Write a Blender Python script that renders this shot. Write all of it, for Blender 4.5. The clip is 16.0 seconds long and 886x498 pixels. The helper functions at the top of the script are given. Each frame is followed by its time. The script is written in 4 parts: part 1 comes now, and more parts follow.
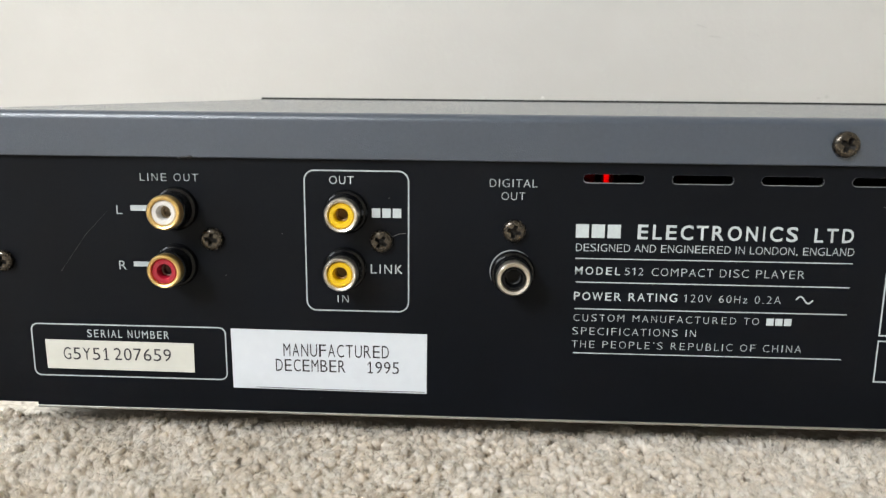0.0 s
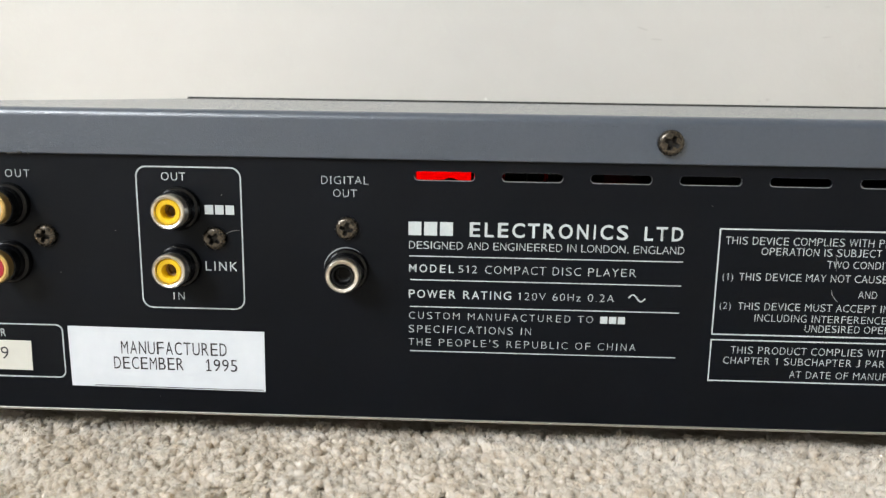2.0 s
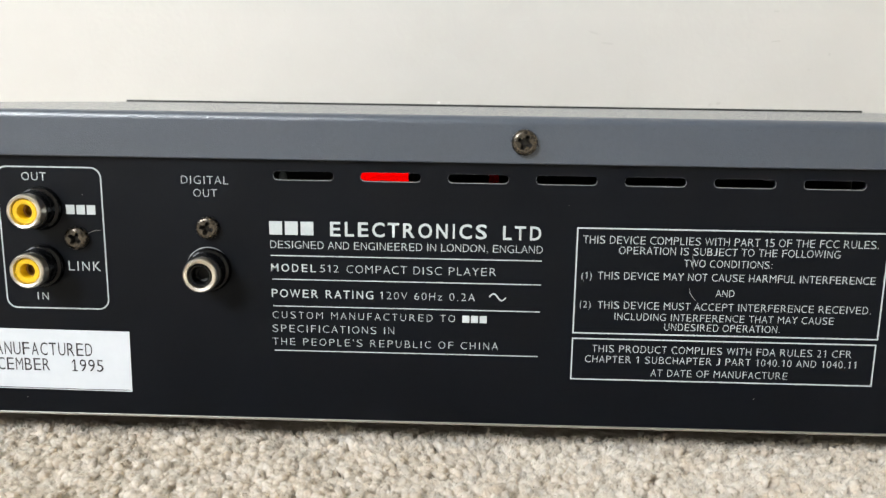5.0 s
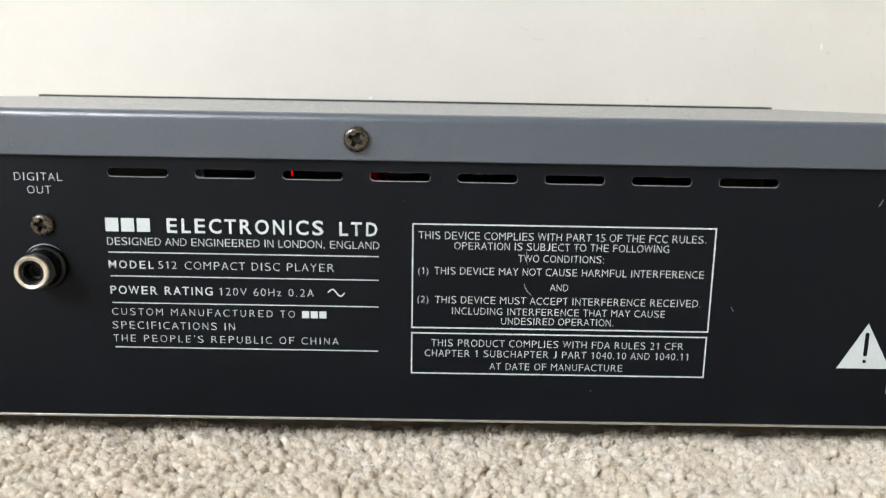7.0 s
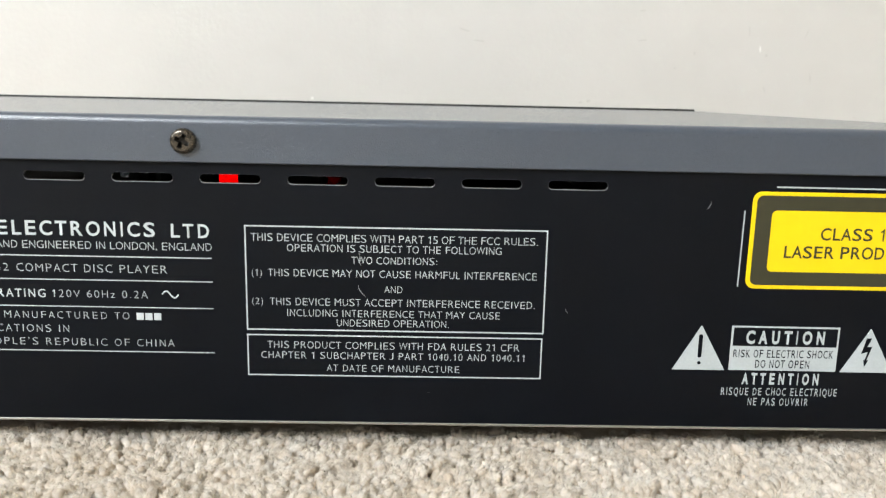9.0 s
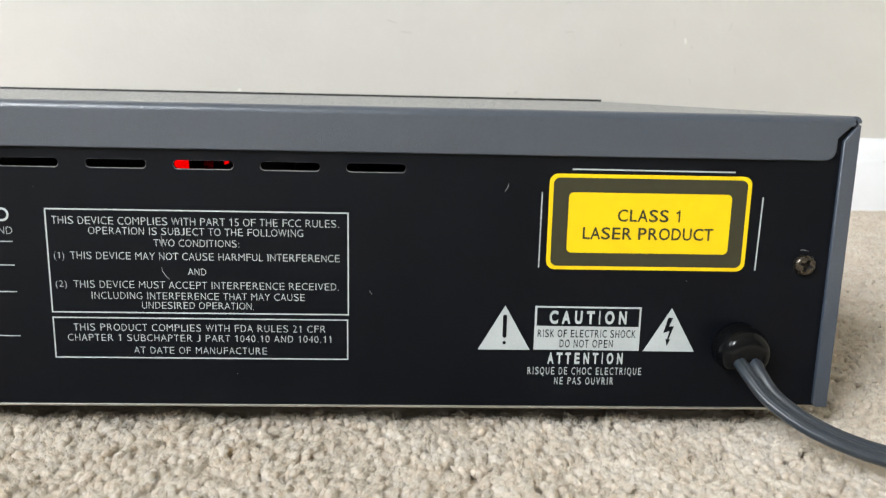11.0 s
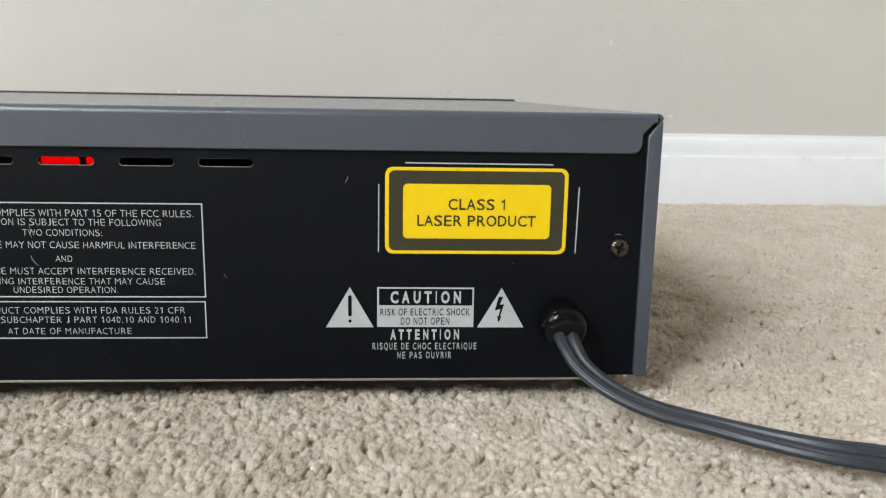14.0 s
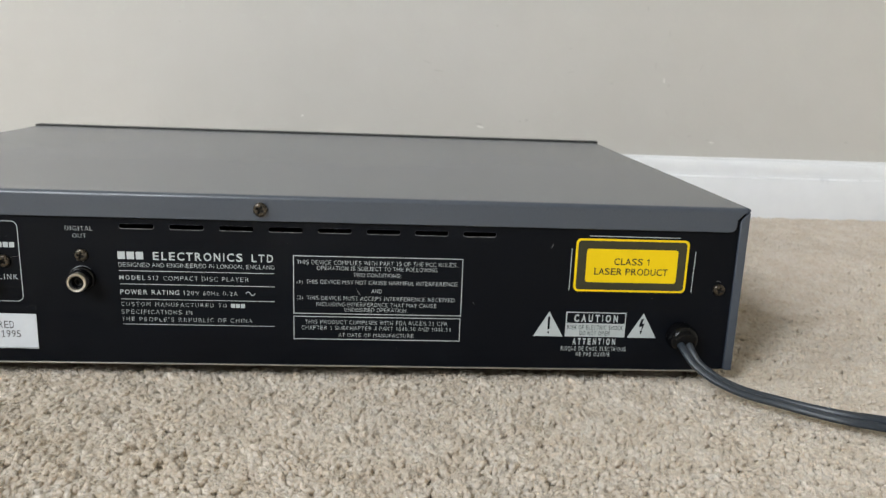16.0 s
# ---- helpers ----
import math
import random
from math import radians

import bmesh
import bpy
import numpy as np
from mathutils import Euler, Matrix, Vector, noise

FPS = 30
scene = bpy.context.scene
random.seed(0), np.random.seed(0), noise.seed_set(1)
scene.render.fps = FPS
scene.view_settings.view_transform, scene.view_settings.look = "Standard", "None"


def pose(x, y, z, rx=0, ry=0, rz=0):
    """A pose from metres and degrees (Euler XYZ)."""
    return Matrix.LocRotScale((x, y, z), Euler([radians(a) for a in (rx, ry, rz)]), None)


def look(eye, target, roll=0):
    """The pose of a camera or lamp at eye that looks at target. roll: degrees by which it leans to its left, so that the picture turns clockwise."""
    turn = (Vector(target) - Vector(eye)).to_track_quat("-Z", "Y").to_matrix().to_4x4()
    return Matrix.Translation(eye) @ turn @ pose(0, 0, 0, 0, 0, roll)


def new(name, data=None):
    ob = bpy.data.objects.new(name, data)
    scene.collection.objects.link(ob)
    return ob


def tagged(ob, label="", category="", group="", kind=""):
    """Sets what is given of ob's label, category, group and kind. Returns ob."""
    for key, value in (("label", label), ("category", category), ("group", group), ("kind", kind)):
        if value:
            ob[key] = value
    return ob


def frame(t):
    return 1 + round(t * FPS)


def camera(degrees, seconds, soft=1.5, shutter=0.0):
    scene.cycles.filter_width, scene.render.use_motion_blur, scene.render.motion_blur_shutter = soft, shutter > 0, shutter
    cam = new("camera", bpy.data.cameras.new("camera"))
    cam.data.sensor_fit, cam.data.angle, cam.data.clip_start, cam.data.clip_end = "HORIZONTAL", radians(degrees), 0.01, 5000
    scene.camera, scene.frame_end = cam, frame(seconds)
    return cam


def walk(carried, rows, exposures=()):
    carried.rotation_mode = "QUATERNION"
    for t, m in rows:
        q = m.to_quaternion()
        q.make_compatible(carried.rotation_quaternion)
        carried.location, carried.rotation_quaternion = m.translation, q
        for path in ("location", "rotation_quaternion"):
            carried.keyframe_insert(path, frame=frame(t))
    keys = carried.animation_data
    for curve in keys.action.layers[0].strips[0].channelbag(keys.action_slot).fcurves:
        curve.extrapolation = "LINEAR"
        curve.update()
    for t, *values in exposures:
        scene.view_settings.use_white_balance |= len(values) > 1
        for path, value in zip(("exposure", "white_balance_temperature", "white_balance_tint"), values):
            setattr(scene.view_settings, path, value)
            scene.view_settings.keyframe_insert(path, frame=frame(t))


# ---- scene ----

# ================= camera =================
cam = camera(59.6, 16.0, soft=1.15)
PATH = [
    (0, -0.08439, -0.18842, 0.08838, 78.818, -0.532, 2.899),
    (0.5, -0.07305, -0.18686, 0.09040, 78.465, -0.510, 3.180),
    (1, -0.06441, -0.18682, 0.08840, 78.834, -0.737, 2.563),
    (1.5, -0.05613, -0.18670, 0.08785, 78.856, -0.775, 2.466),
    (2, -0.04562, -0.18638, 0.08742, 79.032, -0.850, 2.267),
    (2.5, -0.03689, -0.18606, 0.08773, 79.054, -0.988, 1.932),
    (3, -0.02778, -0.18560, 0.08804, 78.940, -1.158, 1.613),
    (3.2, -0.02497, -0.18606, 0.08630, 79.396, -1.164, 1.602),
    (5.3, -0.01111, -0.18621, 0.08691, 79.408, -0.819, 1.772),
    (5.5, -0.00917, -0.18532, 0.08820, 79.132, -0.872, 1.262),
    (6, 0.00204, -0.18562, 0.08837, 79.049, -0.837, 0.847),
    (6.5, 0.01114, -0.18622, 0.08800, 79.013, -0.899, 0.272),
    (7, 0.02078, -0.18744, 0.08782, 79.048, -1.012, -0.125),
    (7.5, 0.03024, -0.18803, 0.08744, 79.062, -1.125, -0.379),
    (8, 0.03917, -0.18832, 0.08817, 79.091, -1.187, -0.612),
    (8.5, 0.04861, -0.18874, 0.08904, 79.048, -1.256, -0.753),
    (9, 0.05945, -0.18824, 0.08910, 79.074, -1.220, -0.889),
    (9.2, 0.06427, -0.18858, 0.08897, 78.461, -1.310, -1.136),
    (11.3, 0.11223, -0.19301, 0.08713, 78.921, -1.139, -2.126),
    (11.5, 0.11708, -0.19366, 0.08819, 79.133, -1.092, -2.243),
    (12, 0.13220, -0.19684, 0.08625, 79.122, -1.102, -2.722),
    (12.5, 0.14664, -0.19837, 0.08705, 79.185, -1.119, -3.159),
    (13, 0.15636, -0.20071, 0.08499, 79.218, -1.090, -3.392),
    (13.5, 0.15370, -0.20421, 0.08570, 79.027, -0.929, -3.411),
    (14, 0.14183, -0.21489, 0.08815, 78.782, -0.982, -3.504),
    (14.5, 0.12478, -0.23370, 0.09653, 78.171, -1.251, -3.688),
    (15, 0.10099, -0.26028, 0.10874, 77.642, -1.622, -3.530),
    (15.5, 0.07689, -0.29654, 0.12177, 77.077, -1.940, -3.302),
    (16, 0.05918, -0.33184, 0.14100, 76.666, -2.063, -3.079),
]
walk(cam, [(t, pose(x, y, z, rx, ry, rz)) for t, x, y, z, rx, ry, rz in PATH],
     exposures=[(0, 0.29), (1.5, 0.38), (3.0, 0.46), (5.5, 0.54), (7.0, 0.62), (8.0, 0.63), (9.0, 0.60), (11.5, 0.40), (13.0, 0.20), (14.5, 0.11), (16.0, -0.06)])
cam.data.dof.use_dof = True
cam.data.dof.focus_distance = 0.245
cam.data.dof.aperture_fstop = 33.0

# ================= light =================
world = bpy.data.worlds.new("daylight")
scene.world = world
world.use_nodes = True
wn = world.node_tree
wn.nodes.clear()
sky = wn.nodes.new("ShaderNodeTexSky")
sky.sky_type, sky.sun_disc = "NISHITA", False
sky.sun_elevation, sky.sun_rotation = radians(40), radians(120)
bg = wn.nodes.new("ShaderNodeBackground")
bg.inputs["Strength"].default_value = 0.12
wout = wn.nodes.new("ShaderNodeOutputWorld")
wn.links.new(sky.outputs[0], bg.inputs[0])
wn.links.new(bg.outputs[0], wout.inputs[0])


def window_light(name, place, target, width, height, watts, colour, spread=180.0):
    """Daylight that comes in through a window's opening."""
    lamp = bpy.data.lights.new(name, "AREA")
    lamp.shape, lamp.size, lamp.size_y, lamp.energy, lamp.color = "RECTANGLE", width, height, watts, colour
    lamp.spread = radians(spread)
    ob = new(name, lamp)
    ob.matrix_world = look(place, target)
    return ob


# room: x -2.4..2.1, y -2.0..0.45, z 0..2.7 ; windows in the west and south walls
window_light("window_daylight_west", (-2.38, -0.95, 1.6), (0.6, -0.55, 0.2), 1.1, 1.2, 18.0, (0.91, 0.962, 1.0), 140.0)
window_light("window_daylight_south", (-1.55, -1.98, 1.80), (1.2, 0.2, 0.1), 0.75, 0.85, 43.0, (0.925, 0.965, 1.0), 128.0)

# ================= materials =================


def material(name):
    m = bpy.data.materials.new(name)
    m.use_nodes = True
    n = m.node_tree
    return m, n, n.nodes["Principled BSDF"]


def add(n, kind, **values):
    node = n.nodes.new(kind)
    for key, value in values.items():
        node.inputs[key].default_value = value
    return node


def ramp(n, source, stops):
    r = n.nodes.new("ShaderNodeValToRGB")
    while len(r.color_ramp.elements) < len(stops):
        r.color_ramp.elements.new(0.5)
    for e, (p, c) in zip(r.color_ramp.elements, stops):
        e.position = p
        e.color = (*c, 1.0) if len(c) == 3 else c
    n.links.new(source, r.inputs[0])
    return r


def coords(n):
    return n.nodes.new("ShaderNodeTexCoord").outputs["Object"]


def noise_node(n, scale, detail=3.0, rough=0.55):
    k = add(n, "ShaderNodeTexNoise", Scale=scale, Detail=detail, Roughness=rough)
    n.links.new(coords(n), k.inputs["Vector"])
    return k


def bump(n, bsdf, source, strength, distance, chain=None):
    b = add(n, "ShaderNodeBump", Strength=strength, Distance=distance)
    n.links.new(source, b.inputs["Height"])
    if chain:
        n.links.new(chain.outputs[0], b.inputs["Normal"])
    n.links.new(b.outputs[0], bsdf.inputs["Normal"])
    return b


def painted(name, dark, light, scale, roughness, grain_scale=0, grain=0.0, grain_size=0.0001, rough_spread=0.08, metallic=0.0, big=6.0):
    """Paint, plastic or metal whose colour and gloss drift a little, with a grained surface."""
    m, n, b = material(name)
    k = noise_node(n, scale, 5.0)
    k2 = noise_node(n, big, 2.0)
    mix = n.nodes.new("ShaderNodeMath")
    mix.operation = "MULTIPLY_ADD"
    mix.inputs[1].default_value, mix.inputs[2].default_value = 0.5, 0.0
    n.links.new(k.outputs["Fac"], mix.inputs[0])
    mix2 = n.nodes.new("ShaderNodeMath")
    mix2.operation = "MULTIPLY_ADD"
    mix2.inputs[1].default_value = 0.5
    n.links.new(k2.outputs["Fac"], mix2.inputs[0])
    n.links.new(mix.outputs[0], mix2.inputs[2])
    r = ramp(n, mix2.outputs[0], [(0.3, dark), (0.7, light)])
    n.links.new(r.outputs[0], b.inputs["Base Color"])
    rr = ramp(n, mix2.outputs[0], [(0.25, (roughness - rough_spread,) * 3), (0.75, (roughness + rough_spread,) * 3)])
    n.links.new(rr.outputs[0], b.inputs["Roughness"])
    b.inputs["Metallic"].default_value = metallic
    if grain:
        g = noise_node(n, grain_scale, 2.0, 0.5)
        bump(n, b, g.outputs["Fac"], grain, grain_size)
    return m


COVER = painted("slate_textured_enamel", (0.033, 0.045, 0.066), (0.042, 0.056, 0.080), 900.0, 0.44, 2600.0, 0.34, 0.0003, 0.03)
COVER_BUMP = COVER.node_tree.nodes["Bump"]
COAT_BUMP = add(COVER.node_tree, "ShaderNodeBump", Strength=0.35, Distance=0.0003)
COVER.node_tree.links.new(COVER_BUMP.inputs["Height"].links[0].from_socket, COAT_BUMP.inputs["Height"])
COVER.node_tree.links.new(COAT_BUMP.outputs[0], COVER.node_tree.nodes["Principled BSDF"].inputs["Coat Normal"])
COVER.node_tree.nodes["Principled BSDF"].inputs["Coat Weight"].default_value = 1.0
COVER.node_tree.nodes["Principled BSDF"].inputs["Coat Roughness"].default_value = 0.22
COVER.node_tree.nodes["Principled BSDF"].inputs["Coat IOR"].default_value = 1.4
COVER.node_tree.nodes["Principled BSDF"].inputs["Specular IOR Level"].default_value = 0.55
BLACK = painted("black_satin_enamel", (0.0014, 0.0021, 0.0040), (0.0024, 0.0035, 0.0062), 900.0, 0.46, 4200.0, 0.25, 0.00004, 0.05, big=40.0)
BLACK.node_tree.nodes["Principled BSDF"].inputs["Specular IOR Level"].default_value = 0.13
CHARCOAL = painted("charcoal_plastic", (0.018, 0.020, 0.019), (0.025, 0.027, 0.026), 300.0, 0.45)
INK = painted("pale_grey_screen_ink", (0.42, 0.46, 0.47), (0.53, 0.57, 0.58), 1800.0, 0.6, big=120.0)
INK_GREY = painted("light_grey_screen_ink", (0.38, 0.42, 0.43), (0.47, 0.51, 0.52), 1800.0, 0.6, big=120.0)
PAPER_WHITE = painted("white_label_paper", (0.57, 0.60, 0.64), (0.63, 0.66, 0.70), 300.0, 0.55, 2600.0, 0.1, 0.00003)
PAPER_CREAM = painted("cream_label_paper", (0.56, 0.55, 0.495), (0.62, 0.61, 0.555), 300.0, 0.5, 2600.0, 0.1, 0.00003)
YELLOW = painted("yellow_vinyl_film", (0.74, 0.515, 0.002), (0.81, 0.58, 0.004), 200.0, 0.42)
OLIVE = painted("dark_olive_vinyl_ink", (0.032, 0.030, 0.016), (0.042, 0.040, 0.022), 300.0, 0.45)
TYPE_INK = painted("dark_typed_ink", (0.022, 0.019, 0.024), (0.045, 0.040, 0.045), 2500.0, 0.6)
BARE_STEEL = painted("bare_cut_steel", (0.32, 0.32, 0.29), (0.44, 0.44, 0.40), 900.0, 0.42, metallic=0.85)
GOLD = painted("gold_plating", (0.74, 0.50, 0.18), (0.86, 0.62, 0.27), 500.0, 0.36, metallic=1.0)
NICKEL = painted("nickel_plating", (0.66, 0.61, 0.53), (0.78, 0.73, 0.65), 500.0, 0.31, metallic=1.0)
SCREW = painted("blackened_bronze_screw", (0.050, 0.043, 0.035), (0.115, 0.100, 0.082), 900.0, 0.27, metallic=0.9)
# darker copy of the screw metal: shade in the cross put into colour
SOCKET = painted("shaded_screw_recess", (0.012, 0.011, 0.010), (0.03, 0.027, 0.024), 900.0, 0.5, metallic=0.6)
BLACK_PLASTIC = painted("black_gloss_plastic", (0.0022, 0.0023, 0.0028), (0.0040, 0.0042, 0.0048), 500.0, 0.20, 900.0, 0.15, 0.0001)
GLOSS_BLACK = painted("black_polished_plastic", (0.0022, 0.0023, 0.0028), (0.0040, 0.0042, 0.0048), 500.0, 0.11, 700.0, 0.12, 0.0001, 0.03)
GLOSS_BLACK.node_tree.nodes["Principled BSDF"].inputs["Specular IOR Level"].default_value = 0.17
WHITE_PLASTIC = painted("white_plastic", (0.58, 0.56, 0.54), (0.66, 0.64, 0.62), 400.0, 0.35)
RED_PLASTIC = painted("red_plastic", (0.28, 0.006, 0.020), (0.35, 0.010, 0.028), 400.0, 0.32)
YELLOW_PLASTIC = painted("yellow_plastic", (0.64, 0.39, 0.004), (0.71, 0.45, 0.007), 400.0, 0.35)
HOLE = painted("socket_contact_brass", (0.24, 0.18, 0.11), (0.33, 0.25, 0.16), 600.0, 0.45, metallic=0.3)
HOLE_RED = painted("socket_contact_brown", (0.10, 0.045, 0.035), (0.15, 0.07, 0.05), 600.0, 0.45, metallic=0.4)
# yellow plastic darkened: the shade inside the bore is in the colour
HOLE_YELLOW = painted("shaded_yellow_bore", (0.17, 0.085, 0.004), (0.24, 0.12, 0.006), 600.0, 0.5)
CABLE = painted("slate_cable_vinyl", (0.014, 0.020, 0.028), (0.022, 0.029, 0.039), 150.0, 0.36, 1500.0, 0.08, 0.0001)
RUBBER = painted("black_rubber", (0.010, 0.010, 0.010), (0.016, 0.016, 0.016), 300.0, 0.7)
SCRATCH = painted("bare_scratch_metal", (0.22, 0.23, 0.24), (0.34, 0.35, 0.36), 2000.0, 0.5, metallic=0.3)
DUST = painted("pale_dust_lint", (0.20, 0.20, 0.19), (0.30, 0.30, 0.29), 2000.0, 0.9)
DARK_METAL = painted("dark_interior_metal", (0.012, 0.012, 0.012), (0.02, 0.02, 0.02), 100.0, 0.7)
WALL = painted("warm_white_wall_paint", (0.500, 0.489, 0.460), (0.536, 0.525, 0.497), 30.0, 0.55, 240.0, 0.25, 0.0006, big=2.2)
CEILING = painted("flat_cream_ceiling_paint", (0.78, 0.73, 0.63), (0.82, 0.77, 0.67), 40.0, 0.8, 300.0, 0.2, 0.0005, big=2.0)
TRIM = painted("white_gloss_trim_paint", (0.71, 0.725, 0.75), (0.77, 0.785, 0.81), 60.0, 0.32, 160.0, 0.12, 0.0004, big=8.0)
CHIP_DARK = painted("grey_wall_scuff", (0.43, 0.42, 0.395), (0.51, 0.50, 0.47), 500.0, 0.7)
CHIP_LIGHT = painted("pale_wall_chip", (0.66, 0.65, 0.62), (0.71, 0.70, 0.67), 500.0, 0.7)


BLACK_PLASTIC.node_tree.nodes["Principled BSDF"].inputs["Specular IOR Level"].default_value = 0.26
for soft_film in (YELLOW, OLIVE):
    soft_film.node_tree.nodes["Principled BSDF"].inputs["Specular IOR Level"].default_value = 0.25


def red_window_material(name, tint):
    m, n, b = material(name)
    clear = add(n, "ShaderNodeBsdfTransparent")
    clear.inputs["Color"].default_value = (*tint, 1)
    gloss = add(n, "ShaderNodeBsdfGlossy", Roughness=0.1)
    gloss.inputs["Color"].default_value = (0.8, 0.8, 0.8, 1)
    mix = n.nodes.new("ShaderNodeMixShader")
    mix.inputs[0].default_value = 0.04
    n.links.new(clear.outputs[0], mix.inputs[1])
    n.links.new(gloss.outputs[0], mix.inputs[2])
    n.links.new(mix.outputs[0], n.nodes["Material Output"].inputs["Surface"])
    return m


RED_ACRYLIC = red_window_material("clear_red_acrylic", (0.95, 0.004, 0.012))
DEEP_RED_ACRYLIC = red_window_material("deep_red_acrylic", (0.13, 0.0005, 0.002))


def frosted_material():
    m, n, b = material("frosted_grey_plastic")
    thin = n.nodes.new("ShaderNodeBsdfTranslucent")
    thin.inputs["Color"].default_value = (0.42, 0.44, 0.45, 1)
    n.links.new(thin.outputs[0], n.nodes["Material Output"].inputs["Surface"])
    return m


FROSTED = frosted_material()


def glass_material():
    m, n, b = material("window_glass")
    b.inputs["Transmission Weight"].default_value = 1.0
    b.inputs["Roughness"].default_value = 0.0
    b.inputs["IOR"].default_value = 1.45
    return m


GLASS = glass_material()


def yarn_material(name, dark, middle, light, roughness, specular, through_light, fluffy=0.0):
    """Cut-pile yarn: soft fibres that differ a little from ply to ply and patch to patch, thin enough to let light through."""
    m, n, b = material(name)
    geo = n.nodes.new("ShaderNodeNewGeometry")
    r0 = ramp(n, geo.outputs["Random Per Island"], [(0.0, (0.90, 0.89, 0.87)), (1.0, (1.0, 1.0, 1.0))])
    k1 = noise_node(n, 330.0, 1.0)
    r1 = ramp(n, k1.outputs["Fac"], [(0.25, dark), (0.5, middle), (0.75, light)])
    k = noise_node(n, 55.0, 3.0)
    r2 = ramp(n, k.outputs["Fac"], [(0.35, (0.93, 0.905, 0.865)), (0.62, (1.0, 1.0, 1.0))])
    last = r1.outputs[0]
    for r in (r0, r2):
        mul = n.nodes.new("ShaderNodeMix")
        mul.data_type, mul.blend_type = "RGBA", "MULTIPLY"
        mul.inputs["Factor"].default_value = 1.0
        n.links.new(last, mul.inputs["A"])
        n.links.new(r.outputs[0], mul.inputs["B"])
        last = mul.outputs["Result"]
    n.links.new(last, b.inputs["Base Color"])
    b.inputs["Roughness"].default_value = roughness
    b.inputs["Specular IOR Level"].default_value = specular
    b.inputs["Sheen Weight"].default_value = 0.2
    if fluffy:
        fluff = noise_node(n, 2300.0, 3.0, 0.7)
        bump(n, b, fluff.outputs["Fac"], 0.9, fluffy)
    thin = n.nodes.new("ShaderNodeBsdfTranslucent")
    # light that has gone through a fibre comes out warmer
    warm = n.nodes.new("ShaderNodeMix")
    warm.data_type, warm.blend_type = "RGBA", "MULTIPLY"
    warm.inputs["Factor"].default_value = 1.0
    warm.inputs["B"].default_value = (1.0, 0.972, 0.885, 1)
    n.links.new(last, warm.inputs["A"])
    n.links.new(warm.outputs["Result"], thin.inputs["Color"])
    mix = n.nodes.new("ShaderNodeMixShader")
    mix.inputs[0].default_value = through_light
    n.links.new(b.outputs[0], mix.inputs[1])
    n.links.new(thin.outputs[0], mix.inputs[2])
    n.links.new(mix.outputs[0], n.nodes["Material Output"].inputs["Surface"])
    return m


# fibres paler than cores: tip glints and crevice shade put into the colour
YARN = yarn_material("beige_yarn_core", (0.92, 0.855, 0.79), (0.975, 0.93, 0.89), (0.99, 0.965, 0.945), 0.45, 0.30, 0.56, 0.0003)
FIBRE = yarn_material("cream_loose_fibre", (0.96, 0.90, 0.835), (0.99, 0.955, 0.915), (0.995, 0.98, 0.96), 0.32, 0.45, 0.56)
CARPET_FLAT = painted("beige_carpet_backing", (0.78, 0.69, 0.57), (0.86, 0.78, 0.67), 330.0, 0.9, 420.0, 0.8, 0.002, big=30.0)

# ================= helpers =================


def mesh_object(name, bm, mat, smooth=False, sharp=35.0, level=False):
    me = bpy.data.meshes.new(name)
    bmesh.ops.recalc_face_normals(bm, faces=bm.faces)
    bm.to_mesh(me)
    bm.free()
    for m in (mat if isinstance(mat, (list, tuple)) else [mat]):
        me.materials.append(m)
    if smooth:
        for p in me.polygons:
            p.use_smooth = True
        me.set_sharp_from_angle(angle=radians(sharp))
        if level:
            for p in me.polygons:
                if max(abs(c) for c in p.normal) > 0.9998:
                    p.use_smooth = False
    return new(name, me)


def part(name, bm, mat, parent, label="", smooth=False, sharp=35.0, level=False):
    """One mesh object under a thing or under a part."""
    ob = mesh_object(name, bm, mat, smooth, sharp, level)
    ob.parent = parent
    if label:
        tagged(ob, label=label)
    return ob


def structure(name, bm, mat, label, category, smooth=False):
    ob = mesh_object(name, bm, mat, smooth)
    return tagged(ob, label=label, category=category, kind="structure")


def box(bm, x0, x1, y0, y1, z0, z1, bevel=0.0, segments=2):
    vs = bmesh.ops.create_cube(bm, size=1.0)["verts"]
    for v in vs:
        v.co = Vector((x0 + (v.co.x + 0.5) * (x1 - x0), y0 + (v.co.y + 0.5) * (y1 - y0), z0 + (v.co.z + 0.5) * (z1 - z0)))
    if bevel:
        es = list({e for v in vs for e in v.link_edges})
        bmesh.ops.bevel(bm, geom=es, offset=bevel, segments=segments, affect="EDGES", profile=0.5)


def plate(bm, outline, y_front, y_back, bevel=0.0, keep_top=False):
    """A flat sheet: an outline of (x, z) points, given a thickness along y; bevel rounds the front rim."""
    front = [bm.verts.new((x, y_front, z)) for x, z in outline]
    face = bm.faces.new(front)
    got = bmesh.ops.extrude_face_region(bm, geom=[face])
    for v in got["geom"]:
        if isinstance(v, bmesh.types.BMVert):
            v.co.y = y_back
    if bevel:
        top = max(z for x, z in outline) - 1e-7 if keep_top else 9.0
        es = [e for e in bm.edges if all(v in front for v in e.verts) and not all(v.co.z > top for v in e.verts)]
        bmesh.ops.bevel(bm, geom=es, offset=bevel, segments=2, affect="EDGES", profile=0.5)


